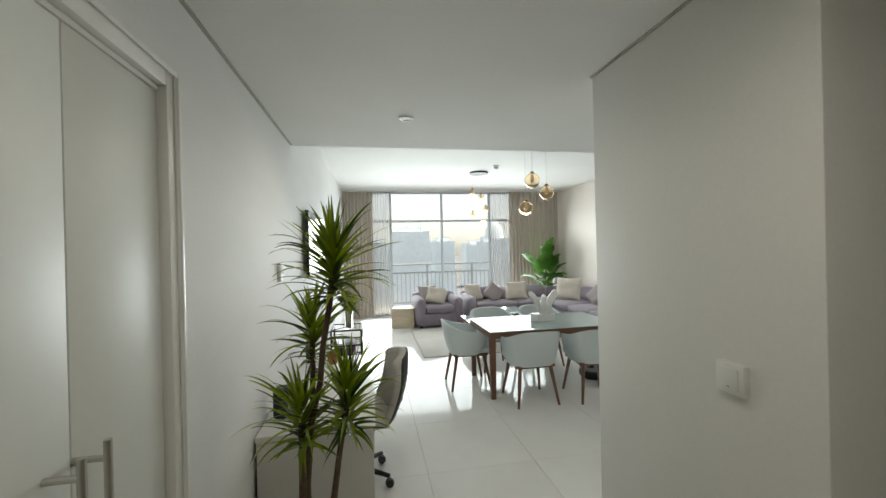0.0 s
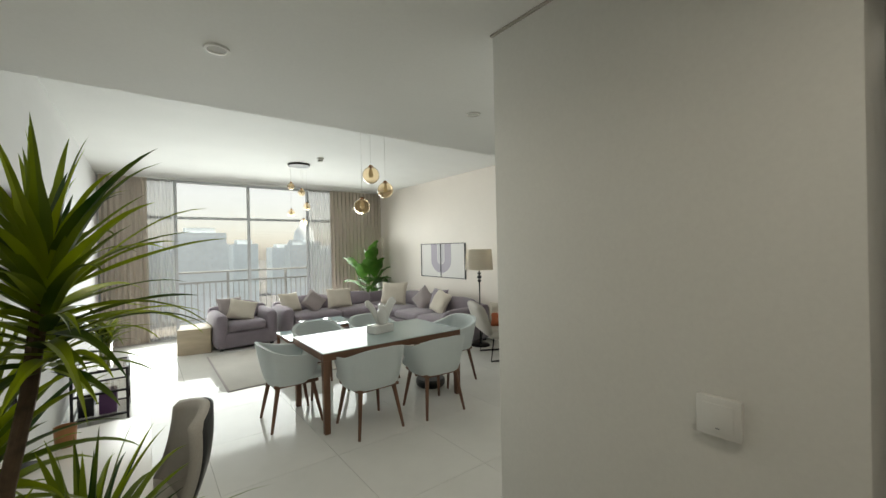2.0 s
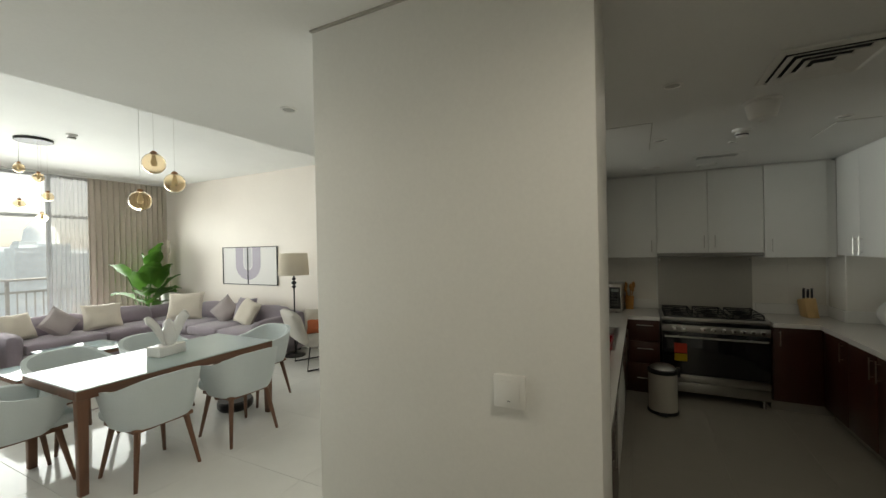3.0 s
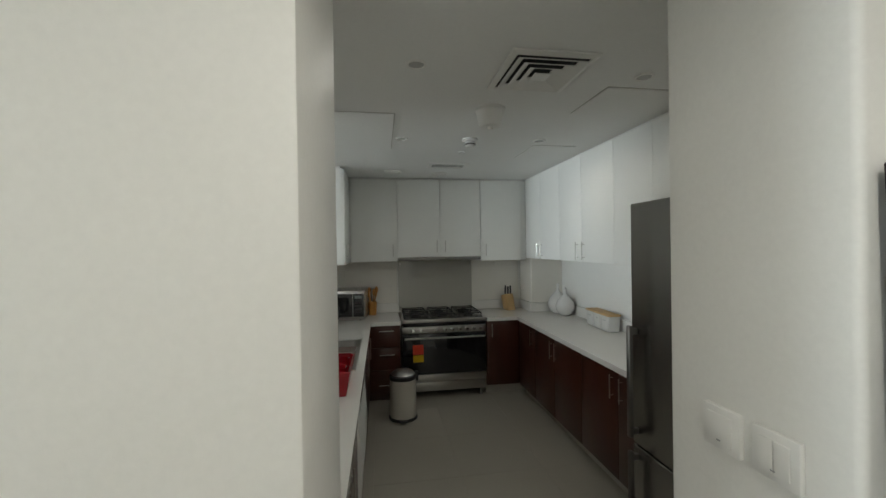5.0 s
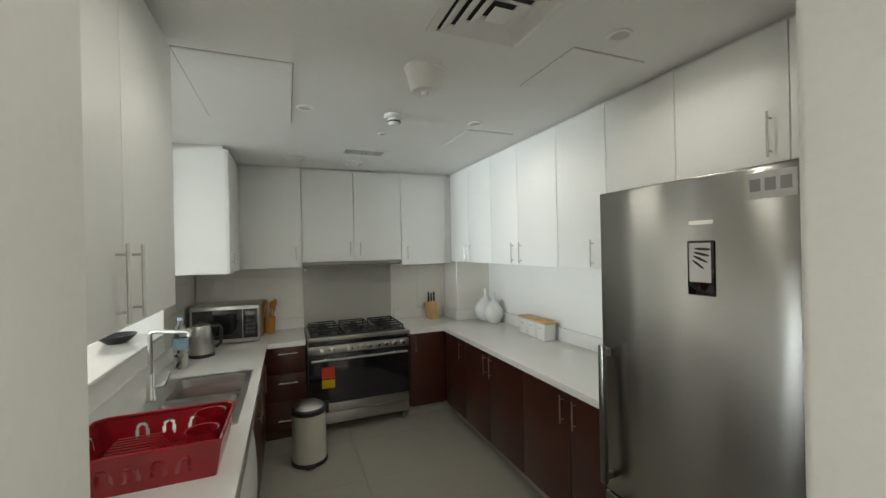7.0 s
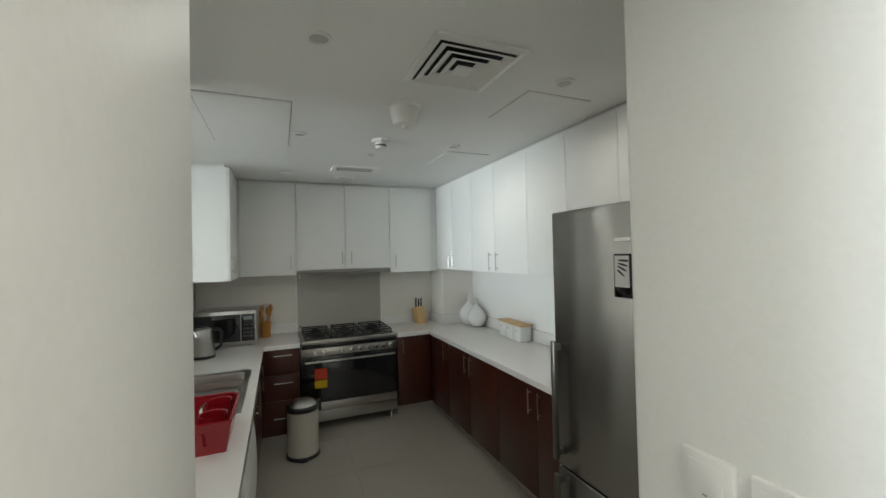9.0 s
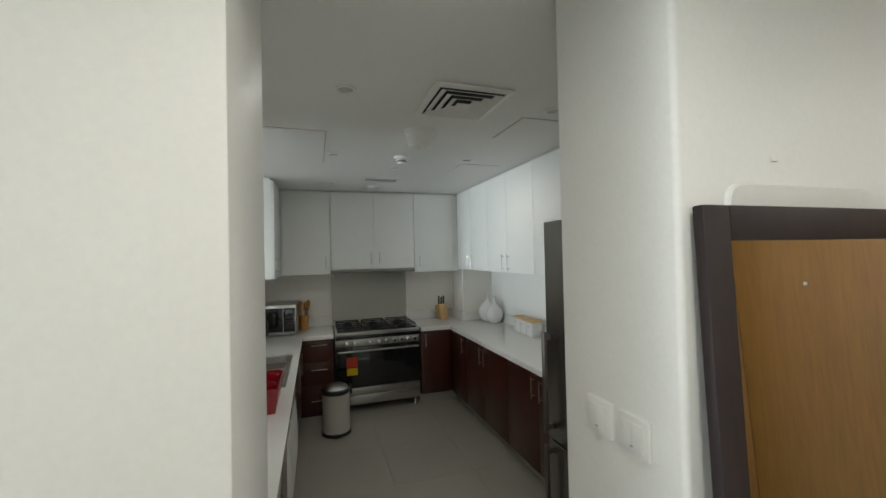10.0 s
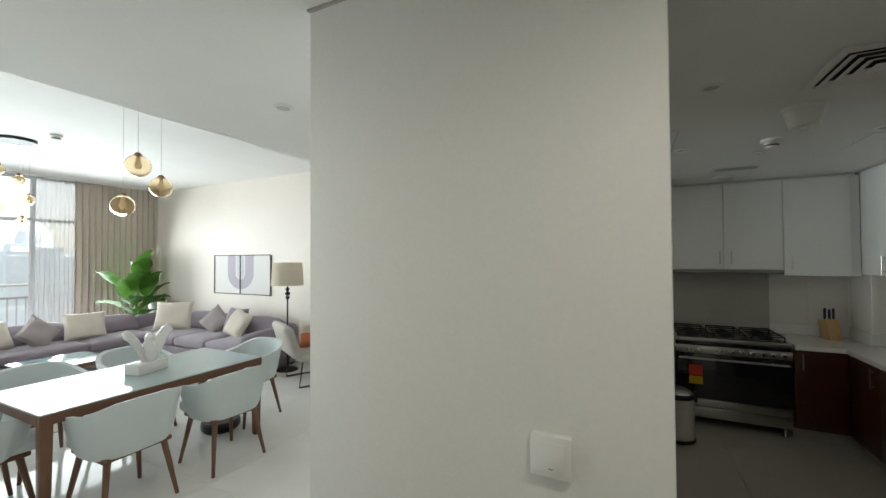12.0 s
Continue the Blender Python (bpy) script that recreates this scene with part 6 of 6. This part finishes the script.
switch_plate("light_switch", "white double rocker light switch on the hall wall", pose(PX0 - 0.014, 0.94, 1.207, 0, 0, -90), "wall switches", 1, 0.014)
switch_plate("light_switch", "white rocker switch on the opening's side wall", pose(1.238, DY, 1.212, 0, 0, 180), "wall switches")
switch_plate("light_switch", "white rocker switch on the opening's side wall", pose(1.127, DY, 1.212, 0, 0, 180), "wall switches", 2)
th = thing("thermostat", "small silver thermostat on the hall wall", "thermostat", HX, 2.48, 1.47)
part("case", bm_box(0, 0.022, -0.04, 0.04, -0.055, 0.055, 0.006), WHITEP, th)
part("screen", bm_box(0.0222, 0.0235, -0.028, 0.028, -0.01, 0.035), GREYL, th)


def leaning_mirror():
    m = new("floor_mirror")
    W_, H_, F_ = 0.76, 1.70, 0.068
    foot = 0.07
    lean = math.degrees(math.asin(foot / H_))
    # stands on the floor, its top against the wall; faces west
    m.matrix_basis = pose(PX0 - 0.012 - foot, -0.079, 0.0, 0, lean, 0)
    tagged(m, "tall floor mirror in a dark wenge frame leaning on the wall", "mirror")
    th_ = 0.024
    b = bm_box(-th_, 0, -F_, 0, 0.001, H_, 0.004)
    part("stile", b, WENGE, m)
    part("stile", bm_box(-th_, 0, -W_, -W_ + F_, 0.001, H_, 0.004), WENGE, m)
    part("rail", bm_box(-th_, 0, -W_ + F_, -F_, H_ - F_, H_, 0.003), WENGE, m)
    part("rail", bm_box(-th_, 0, -W_ + F_, -F_, 0.001, F_, 0.003), WENGE, m)
    part("glass", bm_box(-0.014, -0.006, -W_ + F_ - 0.004, -F_ + 0.004, F_ - 0.004, H_ - F_ + 0.004), MIRROR, m, "mirror glass reflecting the oak entrance door")
    return m


leaning_mirror()


def fuse_panel():
    p = thing("fuse_panel", "flush white rounded fuse box cover on the wall", "panel", PX0, -0.42, 1.5)
    b = bmesh.new()
    w, h, r = 0.235, 0.245, 0.035
    ring = [(sx * (w - r) + r * math.cos(a), sz * (h - r) + r * math.sin(a)) for sx, sz, a0 in ((1, 1, 0), (-1, 1, 90), (-1, -1, 180), (1, -1, 270)) for a in [radians(a0 + 18 * k) for k in range(6)]]
    fr = [b.verts.new((-0.012, y, z)) for y, z in ring]
    md = [b.verts.new((-0.008, y * 1.015, z * 1.015)) for y, z in ring]
    bk = [b.verts.new((0.0, y * 1.015, z * 1.015)) for y, z in ring]
    n = len(ring)
    b.faces.new(fr)
    for k in range(n):
        q = (k + 1) % n
        b.faces.new((fr[k], fr[q], md[q], md[k])), b.faces.new((md[k], md[q], bk[q], bk[k]))
    part("cover", b, WHITEP, p)
    part("screw", bm_box(-0.004, 0, 0.08, 0.1, 0.3, 0.308, 0.001, 1), WHITEP, p)


fuse_panel()


def entrance_door():
    d = thing("door_1", "closed oak veneer entrance door with a peephole", "door", 0.12, SOUTH, 0)
    tagged(d, kind="structure")
    part("leaf", bm_box(-0.575, 0.80, 0.012, 0.05, 0.008, 2.22, 0.003), DOORW, d)
    for x0, x1 in ((-0.655, -0.577), (0.802, 0.884)):
        part("jamb", bm_box(x0, x1, 0.0, 0.06, 0, 2.30, 0.004), DOORW, d)
    part("head", bm_box(-0.577, 0.802, 0.0, 0.06, 2.222, 2.30, 0.004), DOORW, d)
    # made-up panel hiding the bare wall stripe that the mirror would show
    part("lining", bm_box(-0.664, -0.652, 0.061, 0.27, 0, 2.30, 0.003, 1), DOORW, d, "added oak panel on the side wall, fitted to the mirror's view")
    ph = bm_tube([(-0.16, 0.05, 1.485), (-0.16, 0.056, 1.485)], 0.012, 16)
    part("peephole", ph, CHROME, d, "small chrome peephole")
    part("lock_plate", bm_box(0.42, 0.47, 0.05, 0.056, 0.95, 1.18, 0.004), NICKEL, d)
    part("lever", bm_tube([(0.445, 0.05, 1.05), (0.445, 0.1, 1.05), (0.33, 0.1, 1.05)], 0.01, 10), NICKEL, d)


entrance_door()

so = thing("wall_socket", "black wall socket low on the living room wall", "socket", RX, 5.02, 0.36)
part("plate", bm_box(-0.012, 0, -0.045, 0.045, -0.045, 0.045, 0.004), BLACKP, so)
part("insert", bm_box(-0.015, -0.0122, -0.025, 0.025, -0.025, 0.025, 0.003), BLACKG, so)
rv = thing("robot_vacuum", "round black robot vacuum on the floor under the table", "vacuum", 2.62, 4.36, 0.001)
part("body", bm_lathe([(0, 0.0), (0.15, 0.0), (0.165, 0.02), (0.165, 0.075), (0.155, 0.09), (0, 0.092)], 36), BLACKP, rv)
part("turret", bm_lathe([(0.045, 0.092), (0.045, 0.108), (0.04, 0.112), (0, 0.112)], 24, (0, 0.06, 0)), BLACKG, rv)
part("bumper", bm_lathe([(0.166, 0.025), (0.168, 0.03), (0.168, 0.065), (0.166, 0.07)], 36), BLACKM, rv)


# ---- floor tiles and wall tiles ----
def tile_field(parent, mat, xs0, xs1, ys0, ys1, size, z0, z1, gap=0.002, ox=0.0, oy=0.0):
    shapes = {}
    i0, i1 = math.floor((xs0 - ox) / size), math.ceil((xs1 - ox) / size)
    j0, j1 = math.floor((ys0 - oy) / size), math.ceil((ys1 - oy) / size)
    for i in range(i0, i1):
        for j in range(j0, j1):
            a, c = max(xs0, ox + i * size), min(xs1, ox + (i + 1) * size)
            e, g = max(ys0, oy + j * size), min(ys1, oy + (j + 1) * size)
            if c - a < 0.02 or g - e < 0.02:
                continue
            key = (round(c - a, 3), round(g - e, 3))
            if key not in shapes:
                shapes[key] = mesh_of("tile", bm_box(gap / 2, key[0] - gap / 2, gap / 2, key[1] - gap / 2, z0, z1, 0.0008, 1), mat, False)
            ob = new("tile", shapes[key])
            ob.parent = parent
            ob.location = (a, e, 0)


tile_field(floor, TILE, HX - 0.09, PX0 + 0.0, SOUTH, PY1, 0.8, -0.006, 0.0, ox=0.36, oy=0.35)
tile_field(floor, TILE, LX, RX, PY1, WY - 0.04, 0.8, -0.006, 0.0, ox=0.36, oy=0.35)
tile_field(floor, KTILE, PX0 + 0.0, PX1, DY, PY0, 0.6, -0.006, 0.0, gap=0.001, ox=0.2, oy=0.1)
tile_field(floor, KTILE, PX1, KX, KS, KN, 0.6, -0.006, 0.0, gap=0.001, ox=0.2, oy=0.1)


def wall_tiles(parent, axis, fixed, a0, a1, z0, z1, w, h, out):
    shapes = {}
    n, m = math.ceil((a1 - a0) / w), math.ceil((z1 - z0) / h)
    for i in range(n):
        for j in range(m):
            c, d = min(w, a1 - a0 - i * w), min(h, z1 - z0 - j * h)
            if c < 0.02 or d < 0.02:
                continue
            key = (round(c, 3), round(d, 3))
            if key not in shapes:
                b = bm_box(0.001, c - 0.001, 0, 0.005, 0.001, d - 0.001, 0.0007, 1) if axis == "x" else bm_box(0, 0.005, 0.001, c - 0.001, 0.001, d - 0.001, 0.0007, 1)
                shapes[key] = mesh_of("tile", b, WTILE, False)
            ob = new("tile", shapes[key])
            ob.parent = parent
            ob.location = (a0 + i * w, fixed + (out if out < 0 else 0), z0 + j * h) if axis == "x" else (fixed + (out if out < 0 else 0), a0 + i * w, z0 + j * h)


wall_tiles(bpy.data.objects["wall_kitchen_east"], "y", KX, 0.45, KN, WT + UP, 1.44, 0.30, 0.20, -0.005)
wall_tiles(bpy.data.objects["wall_kitchen_east"], "y", KX, -1.05, -0.45, WT + UP, 1.44, 0.30, 0.20, -0.005)
wall_tiles(bpy.data.objects["wall_kitchen_north"], "x", KN, OX1, KX, WT + UP, 1.44, 0.30, 0.20, -0.005)
